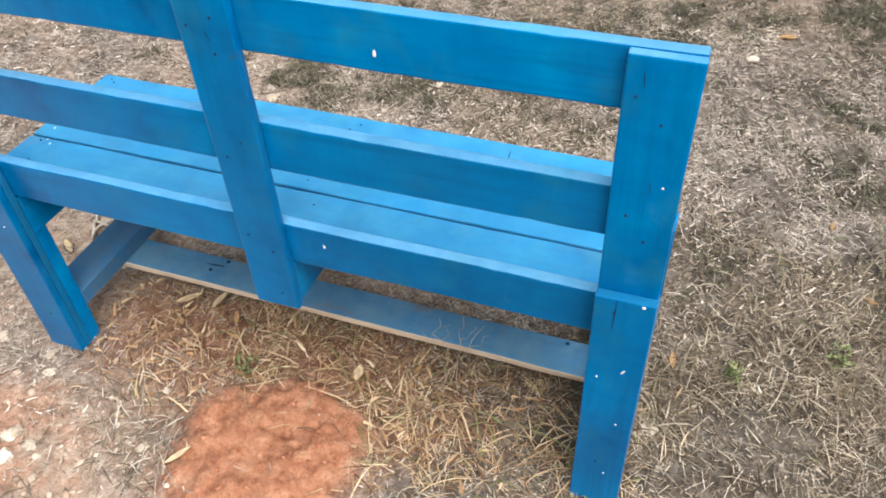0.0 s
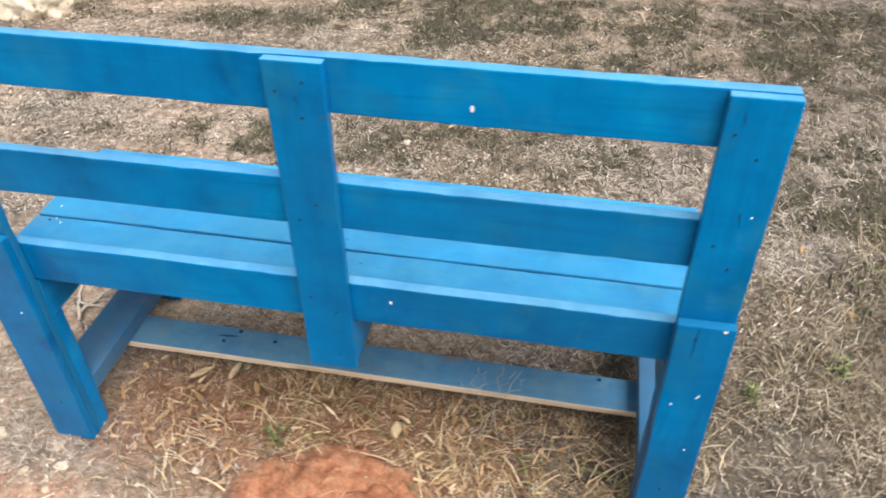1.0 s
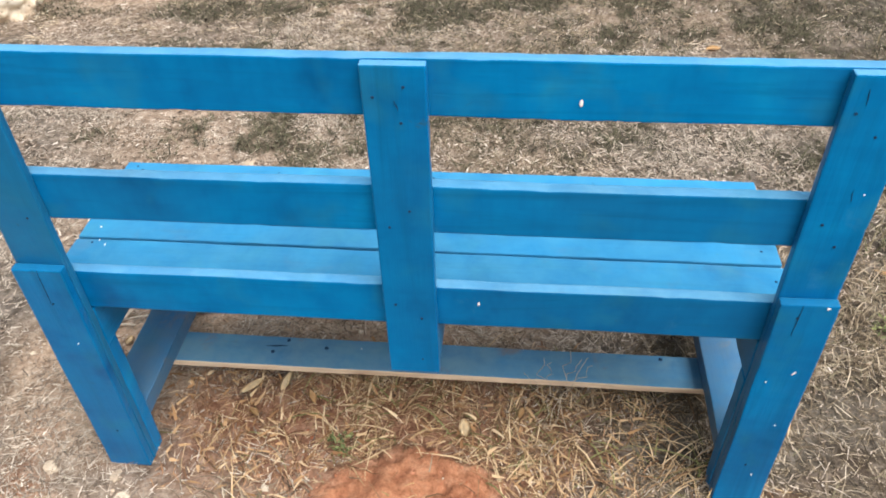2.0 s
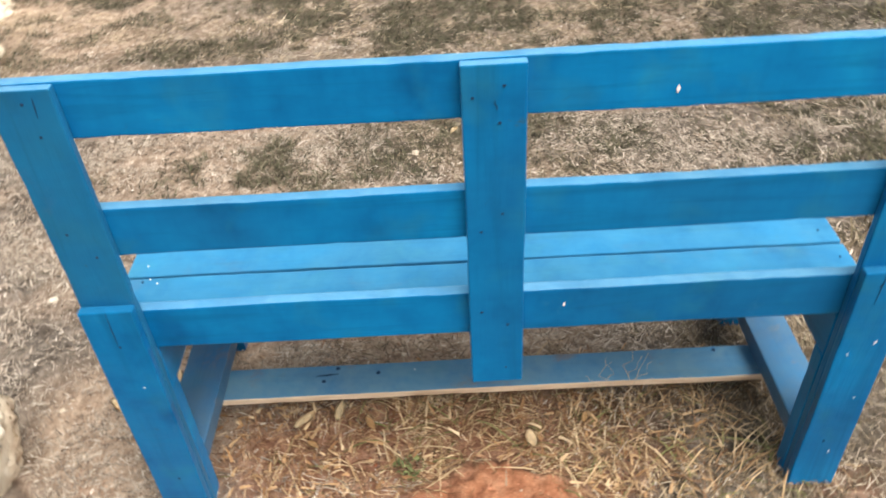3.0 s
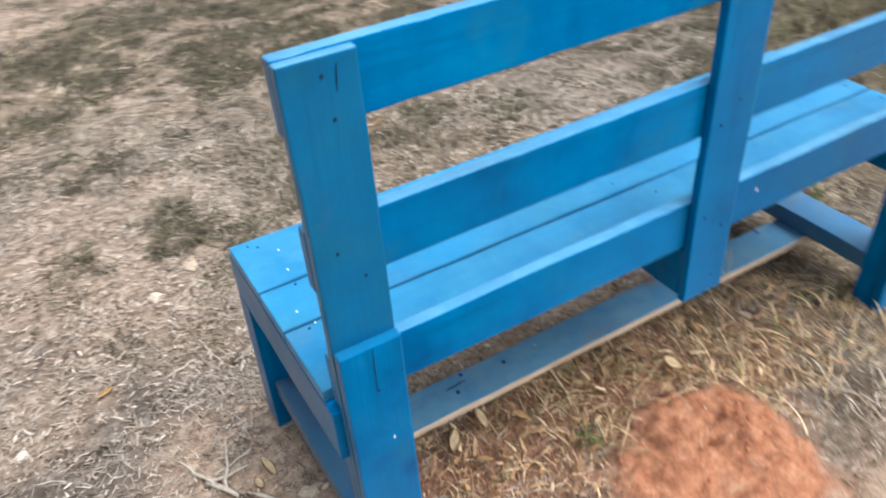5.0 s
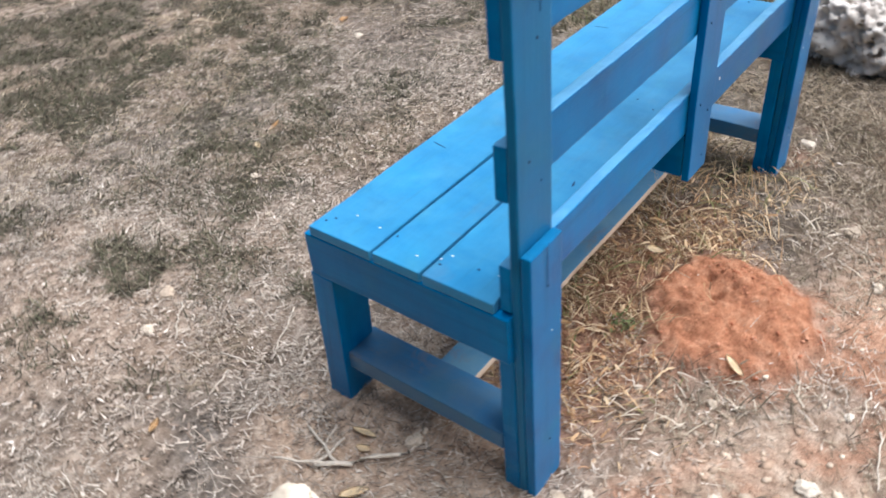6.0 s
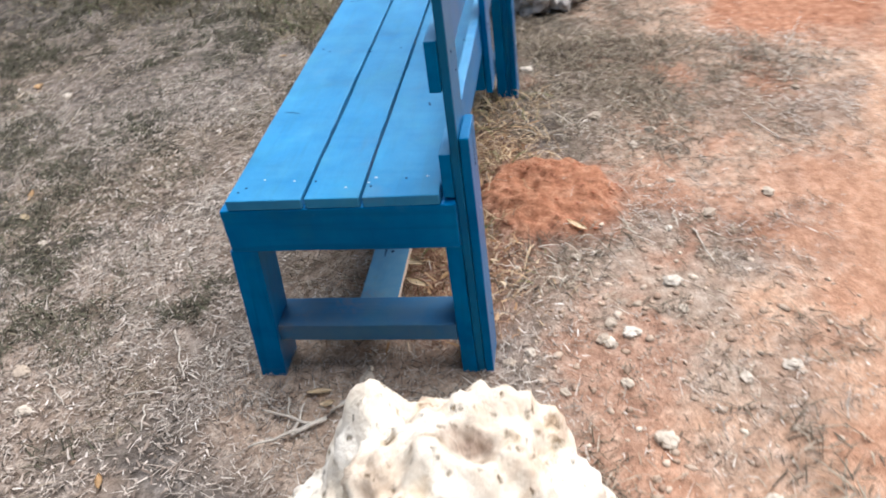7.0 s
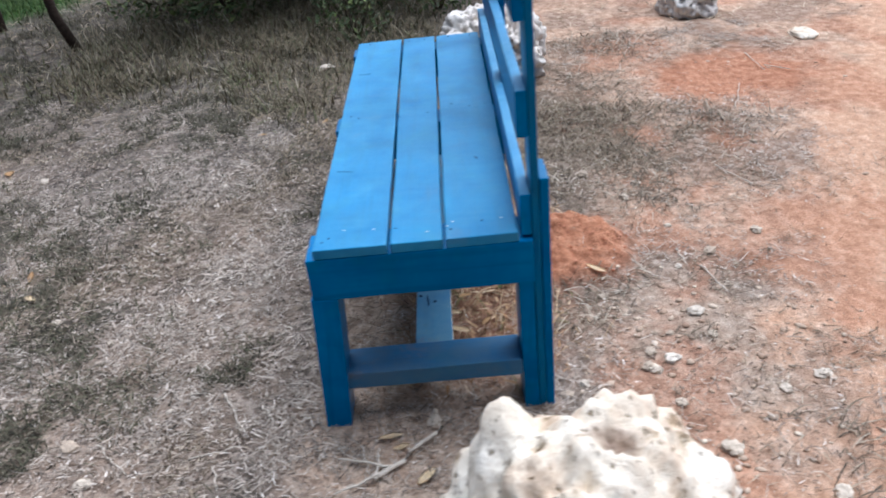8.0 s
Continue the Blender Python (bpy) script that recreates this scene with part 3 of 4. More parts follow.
def build_litter():
    """Straw in three tones, which drift into one another over the ground."""
    def tone(x, y):
        return fbm(x, y, 1.9, 4, 131) + 0.14 * smooth(0.4, 1.0, y) * smooth(2.4, 1.6, y) * smooth(2.0, 1.0, x) - 0.45 * smooth(1.0, 1.4, x) * smooth(-0.75, -0.4, y) * (1 - smooth(1.7, 2.0, x) * smooth(0.15, -0.1, y)) * (1 - 1.2 * smooth(0.6, 1.0, y)) + 0.12 * (fbm(x, y, 11, 3, 133) - 0.5) - 0.02 * smooth(-0.1, -0.3, y) - 0.12 * smooth(1.0, 0.4, np.hypot((x - 0.7) / 0.8, (y - 1.6) / 0.7)) + 0.12 * smooth(0.7, 0.2, np.hypot(x + 0.05, (y - 1.3) / 1.1)) + 0.2 * smooth(0.5, 0.2, np.hypot(x + 0.1, y - 0.2))

    def pale(x, y):
        return straw_keep(x, y) * smooth(0.44, 0.58, tone(x, y))

    def brown(x, y):
        return straw_keep(x, y) * smooth(0.56, 0.40, tone(x, y))

    def box(x, y):
        return (x > -1.1) & (x < 2.6) & (y > -1.3) & (y < 2.2)

    def outer(f):
        return lambda x, y: f(x, y) * ~box(x, y) * (1 - 0.9 * lawn(x, y))
    sorts = (("dry_straw", scatter(-1.1, 2.6, -1.3, 2.2, 26000, pale), (0.006, 0.045), (0.0009, 0.0029), PALE_STRAW, "pale bleached straw lying on the soil"),
             ("dry_straw", scatter(-1.1, 2.6, -1.3, 2.2, 21000, brown), (0.006, 0.048), (0.0009, 0.0027), BROWN_STRAW, "brown withered straw lying on the soil"),
             ("dry_straw", scatter(-1.1, 2.6, -1.3, 2.2, 6500, straw_keep), (0.009, 0.058), (0.0009, 0.0022), STRAW, "grey and beige dry straw on the soil"),
             ("distant_straw", scatter(-2.5, 6.5, -3.5, 6.0, 3000, outer(pale)), (0.02, 0.08), (0.0018, 0.0045), GOLD_STRAW, "golden bleached straw lying further off"),
             ("distant_straw", scatter(-2.5, 6.5, -3.5, 6.0, 3000, outer(brown)), (0.02, 0.08), (0.0018, 0.0045), BROWN_STRAW, "brown withered straw lying further off"))
    def chips(x, y):
        open_ = np.clip(1 - 1.2 * mound(x, y) - 0.75 * path_dust(x, y) - 0.7 * red_earth(x, y), 0, 1) * (1 - 0.75 * smooth(1.0, 1.4, x) * smooth(-0.7, -0.3, y) * smooth(1.3, 0.7, y))
        return open_ * (1 - 0.8 * under_bench(x, y)) * (0.7 + 0.3 * smooth(0.3, 0.7, y)) * smooth(0.38, 0.58, fbm(x, y, 9, 4, 141)) * under_rock(x, y) * (1 - 0.9 * weed_patches(x, y))
    sorts += (("straw_chips", scatter(-1.1, 2.4, -1.1, 2.4, 7500, chips), (0.005, 0.022), (0.0015, 0.004), CHIP, "pale broken flakes of straw and leaf on the soil"),)

    def before(x, y):
        return smooth(0.45, 0.8, y + 0.3 * np.maximum(0, -x)) * smooth(2.7, 2.2, y) * smooth(2.2, 1.5, x)

    def flakes(x, y):
        return before(x, y) * smooth(0.40, 0.56, fbm(x, y, 8, 4, 143)) * (1 - 0.85 * weed_patches(x, y))

    def husks(x, y):
        return before(x, y) * (0.15 + 0.85 * smooth(0.44, 0.60, fbm(x, y, 9, 4, 145)))
    sorts += (("straw_chips", scatter(-1.5, 2.2, 0.4, 2.7, 5000, flakes), (0.008, 0.030), (0.0024, 0.0056), CHIP, "pale curled flakes of straw and leaf before the bench"),
              ("straw_chips", scatter(-1.5, 2.2, 0.4, 2.7, 3600, husks), (0.006, 0.026), (0.002, 0.005), HUSK, "dark withered husks among the straw before the bench"),
              ("dry_straw", scatter(-1.5, 2.2, 1.5, 2.7, 5000, lambda x, y: straw_keep(x, y) * smooth(1.5, 2.0, y)), (0.01, 0.05), (0.0014, 0.0036), GOLD_STRAW, "golden dry straw lying well before the bench"))
    for name, base, long_, wide, mat, label in sorts:
        n = len(base)
        base[:, 2] += rng.uniform(0, 0.008, n)
        length = long_[0] + (long_[1] - long_[0]) * rng.uniform(0, 1, n) ** 1.9
        ribbons(name, base, rng.uniform(0, 6.283, n), rng.uniform(-0.06, 0.3, n), length, rng.uniform(*wide, n), rng.uniform(-0.1, 0.3, n), 2, mat, label, "straw")


def build_tufts():
    def keep(x, y):
        strip = smooth(-0.16, 0.04, y + 0.25 * (fbm(x, y, 6, 3, 61) - 0.5)) * smooth(0.38, 0.25, y)
        ends = smooth(0.08, 0.3, x) * smooth(1.45, 1.0, x)
        return strip * ends * (0.4 + 0.6 * smooth(0.35, 0.6, fbm(x, y, 8, 3, 62))) * (1 - 0.97 * mound(x, y)) * (0.45 + 0.55 * smooth(0.35, 0.6, x))
    base = scatter(0.05, 1.6, -0.2, 0.5, 9500, keep)
    n = len(base)
    clump = 6.283 * fbm(base[:, 0], base[:, 1], 14, 2, 63) * 2
    ribbons("dry_grass", base, clump + rng.normal(0, 0.9, n), rng.uniform(0.1, 1.1, n), rng.uniform(0.018, 0.08, n), rng.uniform(0.0011, 0.0034, n), rng.uniform(0.5, 2.4, n), 4, TUFT,
            "yellowed dry grass growing under the bench", "grass")

    base = scatter(0.05, 1.5, -0.15, 0.45, 1700, keep)
    n = len(base)
    clump = 6.283 * fbm(base[:, 0], base[:, 1], 9, 2, 64) * 2
    ribbons("dry_grass", base, clump + rng.normal(0, 0.5, n), rng.uniform(0.1, 0.8, n), rng.uniform(0.06, 0.16, n), rng.uniform(0.0018, 0.0040, n), rng.uniform(0.8, 2.4, n), 6, TUFT,
            "long bent blades of dry grass under the bench", "grass")

    def behind(x, y):
        return 0.85 * smooth(0.36, 0.56, fbm(x, y, 4.5, 4, 71)) * smooth(0.95, 1.25, x) * (1 - smooth(1.6, 1.9, x) * smooth(0.05, -0.2, y)) * smooth(-0.9, -0.5, y) * smooth(1.2, 0.2, y)
    base = scatter(0.9, 2.6, -0.9, 1.2, 14000, behind)
    n = len(base)
    ribbons("dry_grass", base, rng.uniform(0, 6.283, n), rng.uniform(0.1, 0.9, n), rng.uniform(0.022, 0.08, n), rng.uniform(0.0013, 0.0036, n), rng.uniform(0.4, 2.0, n), 3, BROWN_TUFT,
            "sparse brown withered grass beside the bench", "grass")

    base = scatter(-2.2, 4.4, 0.3, 4.6, 15000, weed_patches)
    n = len(base)
    ribbons("low_weeds", base, rng.uniform(0, 6.283, n), rng.uniform(0.1, 1.1, n), rng.uniform(0.012, 0.05, n), rng.uniform(0.0015, 0.0042, n), rng.uniform(0.3, 1.6, n), 3, WEED,
            "low dark withered weeds on dry ground", "weeds")
    base = scatter(-0.4, 2.8, -1.2, 0.1, 9000, grey_grass)
    n = len(base)
    ribbons("dry_grass", base, rng.uniform(0, 6.283, n), rng.uniform(0.05, 0.8, n), rng.uniform(0.02, 0.075, n), rng.uniform(0.0014, 0.0038, n), rng.uniform(0.3, 1.6, n), 3, GREY_TUFT,
            "grey withered grass in low clumps behind the bench", "grass")

    def olive(x, y):
        return shade_grown(x, y) * (0.35 + 0.65 * smooth(0.38, 0.56, fbm(x, y, 3.5, 4, 86))) * (0.3 + 0.7 * smooth(2.8, 1.8, y))
    base = scatter(1.5, 5.4, 0.0, 4.6, 6000, olive)
    n = len(base)
    ribbons("dry_grass", base, rng.uniform(0, 6.283, n), rng.uniform(0.3, 1.3, n), rng.uniform(0.03, 0.12, n), rng.uniform(0.0025, 0.006, n), rng.uniform(0.3, 1.6, n), 3, OLIVE,
            "olive and brown tangled grass under the trees", "grass")
    base = scatter(4.0, 9.0, 1.0, 8.0, 2500, lambda x, y: lawn(x, y))
    n = len(base)
    ribbons("green_grass", base, rng.uniform(0, 6.283, n), rng.uniform(0.6, 1.4, n), rng.uniform(0.05, 0.12, n), rng.uniform(0.004, 0.008, n), rng.uniform(0.2, 1.2, n), 2, GREEN,
            "bright green grass beyond the dry ground", "grass")


def build_leaf_litter():
    def keep(x, y):
        return smooth(-0.08, 0.06, y + 0.2 * (fbm(x, y, 7, 3, 65) - 0.5)) * smooth(0.36, 0.24, y) * smooth(0.02, 0.16, x) * smooth(1.25, 0.7, x) * (1 - mound(x, y)) + 0.02
    base = scatter(0.0, 1.3, -0.1, 0.5, 9000, keep)
    n = len(base)
    base[:, 2] += rng.uniform(0, 0.012, n)
    big = scatter(0.0, 1.15, -0.1, 0.42, 900, keep)
    m = len(big)
    big[:, 2] += rng.uniform(0.012, 0.03, m)
    ribbons("leaf_litter", big, rng.uniform(0, 6.283, m), rng.uniform(-0.2, 0.6, m), rng.uniform(0.014, 0.038, m), rng.uniform(0.003, 0.008, m), rng.uniform(-0.5, 1.2, m), 4, FLAKE,
            "tan curled leaf flakes lying on dry grass", "leaf litter")
    ribbons("leaf_litter", base, rng.uniform(0, 6.283, n), rng.uniform(-0.2, 0.7, n), rng.uniform(0.01, 0.042, n), rng.uniform(0.001, 0.0032, n), rng.uniform(-0.8, 2.4, n), 4, CHAFF,
            "orange-brown broken leaves under the bench", "leaf litter")


def lumps(name, centres, sizes, mat, label, category):
    """Small angular pebbles, as one mesh."""
    bm = bmesh.new()
    bmesh.ops.create_icosphere(bm, subdivisions=1, radius=1.0)
    unit = np.array([v.co[:] for v in bm.verts])
    tri = np.array([[v.index for v in f.verts] for f in bm.faces])
    bm.free()
    n = len(centres)
    shape = unit[None] * rng.uniform(0.65, 1.25, (n, len(unit), 1)) * np.stack((rng.uniform(0.8, 1.4, n), rng.uniform(0.6, 1.1, n), rng.uniform(0.2, 0.5, n)), 1)[:, None]
    a = rng.uniform(0, 6.283, n)
    c, s = np.cos(a)[:, None], np.sin(a)[:, None]
    x, y = shape[:, :, 0] * c - shape[:, :, 1] * s, shape[:, :, 0] * s + shape[:, :, 1] * c
    verts = np.stack((x, y, shape[:, :, 2]), 2) * sizes[:, None, None] + centres[:, None]
    faces = (tri[None] + np.arange(n)[:, None, None] * len(unit)).reshape(-1, 3)
    return tagged(new(name, mesh_of(name, verts.reshape(-1, 3), faces, mat)), label, category, kind="stuff")


def build_gravel():
    def keep(x, y):
        return np.clip(0.12 + 0.9 * sand_ground(x, y) + 0.25 * path_dust(x, y) - 0.5 * mound(x, y) - 0.6 * under_bench(x, y), 0.02, 1) * under_rock(x, y) * smooth(0.3, 0.6, fbm(x, y, 3, 3, 91))
    base = scatter(-1.1, 2.6, -1.5, 1.6, 800, keep)
    lumps("gravel", base, 0.0015 + 0.008 * rng.uniform(0, 1, len(base)) ** 5, PEBBLE, "pale limestone gravel scattered on the soil", "gravel")
    base = scatter(-0.6, 0.55, -0.75, -0.06, 1350, lambda x, y: sand_ground(x, y) * under_rock(x, y))
    lumps("gravel", base, 0.002 + 0.011 * rng.uniform(0, 1, len(base)) ** 4, PEBBLE, "pale sandy gravel beside the bench leg", "gravel")


def build_clods():
    base = scatter(0.3, 1.05, -0.5, 0.2, 5200, lambda x, y: np.clip(0.25 * red_earth(x, y) + 0.75 * mound(x, y), 0, 1) * smooth(0.35, 0.6, fbm(x, y, 18, 3, 95)))
    lumps("soil_clods", base, 0.0012 + 0.005 * rng.uniform(0, 1, len(base)) ** 4, CLOD, "crumbly clods of red soil on a heap", "soil")


build_ground()
build_litter()
build_leaf_litter()
build_clods()
build_tufts()
build_gravel()


# ---- things ----
def part(name, bm, mat, parent, label=""):
    me = bpy.data.meshes.new(name)
    bm.to_mesh(me)
    bm.free()
    for m in (mat if isinstance(mat, (list, tuple)) else (mat,)):
        me.materials.append(m)
    ob = new(name, me)
    ob.parent = parent
    return tagged(ob, label)


def thing(name, bm, mat, label, category, group=""):
    return tagged(part(name, bm, mat, None), label, category, group)


def plank_mesh(length, width, thick, seed, bevel=0.003, raw_edge=False, top=""):
    """A sawn board along x, its width along y, with eased edges and a slight bow."""
    bm = bmesh.new()
    bmesh.ops.create_cube(bm, size=1.0, matrix=Matrix.Diagonal((length, width, thick, 1)))
    cuts = max(2, int(length / 0.025))
    long_edges = [e for e in bm.edges if abs(e.verts[0].co.x - e.verts[1].co.x) > length * 0.5]
    bmesh.ops.subdivide_edges(bm, edges=long_edges, cuts=cuts)
    sharp = [e for e in bm.edges if len(e.link_faces) == 2 and e.calc_face_angle(0) > 0.5]
    bmesh.ops.bevel(bm, geom=sharp, offset=bevel, segments=2, affect="EDGES", profile=0.6)
    for v in bm.verts:
        p = Vector((v.co.x * 5 + seed * 3.7, v.co.y * 9, v.co.z * 9 + seed))
        v.co.y += 0.0016 * noise.noise(p) + 0.0004 * noise.noise(p * 5)
        v.co.z += 0.0012 * noise.noise(p + Vector((31, 7, 3))) + 0.0003 * noise.noise(p * 5 + Vector((3, 1, 8)))
        chip = noise.noise(Vector((v.co.x * 40 + seed * 11, v.co.y * 40, v.co.z * 40)))
        if chip > 0.48:
            v.co.y -= math.copysign(0.0012, v.co.y)
    bmesh.ops.recalc_face_normals(bm, faces=bm.faces)
    for f in bm.faces:
        f.smooth = False
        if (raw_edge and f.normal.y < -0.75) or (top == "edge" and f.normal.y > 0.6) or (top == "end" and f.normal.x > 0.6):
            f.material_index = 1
    return bm


def board(name, parent, x, y, z, length_axis, seed, label="", raw_edge=False, bevel=0.003, tilt=(0, 0, 0), paint=PAINT, top="", cap=None):
    """A board that fills the ranges x, y, z, with its grain along length_axis."""
    size = [r[1] - r[0] for r in (x, y, z)]
    mid = [(r[0] + r[1]) / 2 for r in (x, y, z)]
    if length_axis == "x":
        flat = size[1] >= size[2]
        dims = (size[0], size[1], size[2]) if flat else (size[0], size[2], size[1])
        turn = Matrix.Identity(4) if flat else pose(0, 0, 0, 90)
    elif length_axis == "y":
        dims, turn = (size[1], size[0], size[2]), pose(0, 0, 0, 0, 0, 90)
    else:
        dims, turn = (size[2], size[0], size[1]), Matrix(((0, 1, 0, 0), (0, 0, 1, 0), (1, 0, 0, 0), (0, 0, 0, 1)))
    bm = plank_mesh(*dims, seed, bevel, raw_edge, top)
    # top faces default to the paint with sky sheen in its colour
    ob = part(name, bm, (paint, RAW if raw_edge else cap or DUSTY_SHEEN) if raw_edge or top else paint, parent, label)
    ob.matrix_basis = Matrix.Translation(mid) @ pose(0, 0, 0, *tilt) @ turn
    return ob


L, W = 1.325, 0.088
SEAT = 0.456


def build_bench():
    bench = new("garden_bench")
    tagged(bench, "blue-painted wooden bench with slatted back, weathered", "bench")
    P = {}
    # the two end frames
    for k, (a, b) in enumerate(((0.0, W), (L - W, L))):
        out = -1 if k == 0 else 1
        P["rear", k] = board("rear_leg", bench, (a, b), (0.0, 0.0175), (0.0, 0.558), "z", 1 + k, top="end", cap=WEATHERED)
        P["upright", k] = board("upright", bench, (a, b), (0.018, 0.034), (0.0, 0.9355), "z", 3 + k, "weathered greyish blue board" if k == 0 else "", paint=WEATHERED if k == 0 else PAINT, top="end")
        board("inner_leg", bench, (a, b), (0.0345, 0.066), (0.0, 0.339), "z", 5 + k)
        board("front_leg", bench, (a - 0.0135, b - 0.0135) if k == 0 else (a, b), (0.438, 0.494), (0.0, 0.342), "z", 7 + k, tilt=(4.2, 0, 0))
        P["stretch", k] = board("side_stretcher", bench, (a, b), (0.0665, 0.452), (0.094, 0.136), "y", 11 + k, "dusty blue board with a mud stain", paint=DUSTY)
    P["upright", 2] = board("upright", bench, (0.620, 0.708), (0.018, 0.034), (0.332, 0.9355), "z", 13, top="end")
    for k, (a, b) in enumerate(((-0.013, W), (0.620, 0.708), (L - W, L - 0.01))):
        board("seat_bearer", bench, (a, b), (0.0345, 0.476), (0.3395, 0.4345), "y", 15 + k)
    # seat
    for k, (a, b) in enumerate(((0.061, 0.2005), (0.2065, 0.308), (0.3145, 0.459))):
        P["seat", k] = board("seat_plank", bench, (-0.0125, L - 0.015), (a, b), (0.435, SEAT), "x", 21 + k, paint=WORN_SKYLIT)
    # back rails
    for k, (a, b) in enumerate(((0.4405, 0.528), (0.6435, 0.731), (0.850, 0.937))):
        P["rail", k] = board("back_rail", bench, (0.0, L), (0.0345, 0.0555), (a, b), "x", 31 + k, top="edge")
    P["foot"] = board("foot_stretcher", bench, (0.03, L - 0.03), (0.213, 0.300), (0.076, 0.0935), "x", 41, "faded blue board with a raw unpainted back edge", raw_edge=True, paint=FADED)
    return bench, P


BENCH, PARTS = build_bench()


def round_rock(name, centre, radii, seed, mat, label, pits=1.0, subdiv=5, shape=None, category="rock", group=""):
    bm = bmesh.new()
    bmesh.ops.create_icosphere(bm, subdivisions=subdiv, radius=1.0)
    off = Vector((seed * 13.1, seed * 7.7, seed * 3.3))
    for v in bm.verts:
        d = v.co.normalized()
        p = 3.2
        k = (abs(d.x) ** p + abs(d.y) ** p + abs(d.z) ** p) ** (-1 / p)
        r = k * (1 + 0.22 * noise.fractal(d * 1.6 + off, 0.9, 2.0, 4))
        r -= pits * 0.16 * max(0, noise.noise(d * 5.5 + off) - 0.12) ** 0.7
        r -= pits * 0.13 * max(0, noise.noise(d * 12 + off) - 0.2) ** 0.6
        r -= pits * 0.06 * max(0, noise.noise(d * 27 + off) - 0.25) ** 0.6
        r += 0.045 * (0.5 - abs(noise.noise(d * 4 + off))) + 0.02 * noise.fractal(d * 11 + off, 0.7, 2.1, 5)
        v.co = Vector((d.x * radii[0], d.y * radii[1], d.z * radii[2])) * r
        if shape:
            v.co = shape(v.co)
    for f in bm.faces:
        f.smooth = True
    ob = thing(name, bm, mat, label, category, group)
    ob.matrix_basis = Matrix.Translation(centre)
    return ob


def boulder_shape(co):
    """Knobs at the rim and a hollow in the top."""
    x, y, z = co
    if x > 0:
        x -= 0.25 * max(0.0, 0.2 - z) * min(1, x / 0.1)
    if z > 0:
        g = lambda cx, cy, s: math.exp(-((x - cx) ** 2 + (y - cy) ** 2) / (s * s))
        z += 0.043 * g(0.15, 0.125, 0.055) + 0.043 * g(0.14, -0.075, 0.12) + 0.03 * g(0.14, -0.15, 0.06) + 0.03 * g(0.12, -0.2, 0.06) - 0.03 * g(0.06, -0.02, 0.03) - 0.035 * g(0.045, -0.055, 0.035) - 0.018 * g(0.09, -0.09, 0.03) - 0.035 * g(0.14, 0.063, 0.016) - 0.03 * g(0.154, 0.012, 0.014) - 0.03 * g(-0.03, -0.085, 0.03) - 0.03 * g(0.14, -0.19, 0.07)
    p = Vector((x, y, z))
    out = p.normalized()
    p += out * (0.0045 * noise.fractal(p * 16, 0.6, 2.1, 5) - 0.012 * max(0, noise.noise(p * 34 + Vector((5, 2, 9))) - 0.25) - 0.008 * max(0.0, 0.12 - abs(noise.noise(p * 11))) / 0.12)
    return p


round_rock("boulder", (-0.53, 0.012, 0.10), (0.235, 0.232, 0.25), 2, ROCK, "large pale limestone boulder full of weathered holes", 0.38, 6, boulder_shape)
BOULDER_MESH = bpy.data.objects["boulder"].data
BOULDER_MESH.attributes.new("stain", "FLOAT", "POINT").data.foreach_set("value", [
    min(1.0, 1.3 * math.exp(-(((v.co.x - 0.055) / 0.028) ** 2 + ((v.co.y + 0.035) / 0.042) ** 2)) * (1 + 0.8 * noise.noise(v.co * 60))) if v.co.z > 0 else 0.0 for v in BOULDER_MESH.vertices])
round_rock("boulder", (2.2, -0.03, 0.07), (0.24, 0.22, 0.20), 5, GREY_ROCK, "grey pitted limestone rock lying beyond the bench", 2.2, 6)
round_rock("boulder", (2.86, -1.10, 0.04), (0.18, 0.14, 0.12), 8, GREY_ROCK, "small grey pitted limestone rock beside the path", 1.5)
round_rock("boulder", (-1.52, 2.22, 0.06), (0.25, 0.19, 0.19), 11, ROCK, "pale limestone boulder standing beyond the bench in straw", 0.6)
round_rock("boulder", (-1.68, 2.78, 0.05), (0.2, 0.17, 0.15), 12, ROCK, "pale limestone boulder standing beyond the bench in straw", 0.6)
round_rock("stone_slab", (2.28, -1.47, 0.008), (0.085, 0.05, 0.018), 9, ROCK, "flat pale stone lying on the dusty path", 0.4, 4, category="stone")


# ---- screws, drips of paint ----
def fix(ob, parent):
    """Hangs ob, which stands in world coordinates, on a part."""
    ob.parent = parent
    ob.matrix_parent_inverse = parent.matrix_basis.inverted()


def disc_bm(radius, thick, sides=10):
    bm = bmesh.new()
    bmesh.ops.create_cone(bm, cap_ends=True, segments=sides, radius1=radius, radius2=radius * 0.8, depth=thick)
    return bm


def screw(parent, x, y, z, facing, radius=0.0024):
    ob = part("screw", disc_bm(radius, 0.0016), SCREW, None)
    turn = pose(0, 0, 0) if facing == "up" else pose(0, 0, 0, 90)
    ob.matrix_basis = Matrix.Translation((x, y, z)) @ turn
    fix(ob, parent)


def drip(parent, x, y, z, facing, wide=0.004, tall=0.007, turn=0):
    wide, tall = wide * 0.5, tall * 0.7
    bm = bmesh.new()
    bmesh.ops.create_icosphere(bm, subdivisions=2, radius=1.0)
    for v in bm.verts:
        v.co *= 1 + 0.25 * noise.noise(v.co * 2 + Vector((x * 50, y * 50, z * 50)))
        v.co = Vector((v.co.x * wide, v.co.y * tall, v.co.z * 0.0007))
    ob = part("paint_drip", bm, DROP, None)
    ob.matrix_basis = Matrix.Translation((x, y, z)) @ (pose(0, 0, 0, 0, 0, turn) if facing == "up" else pose(0, 0, 0, 90, turn))
    fix(ob, parent)


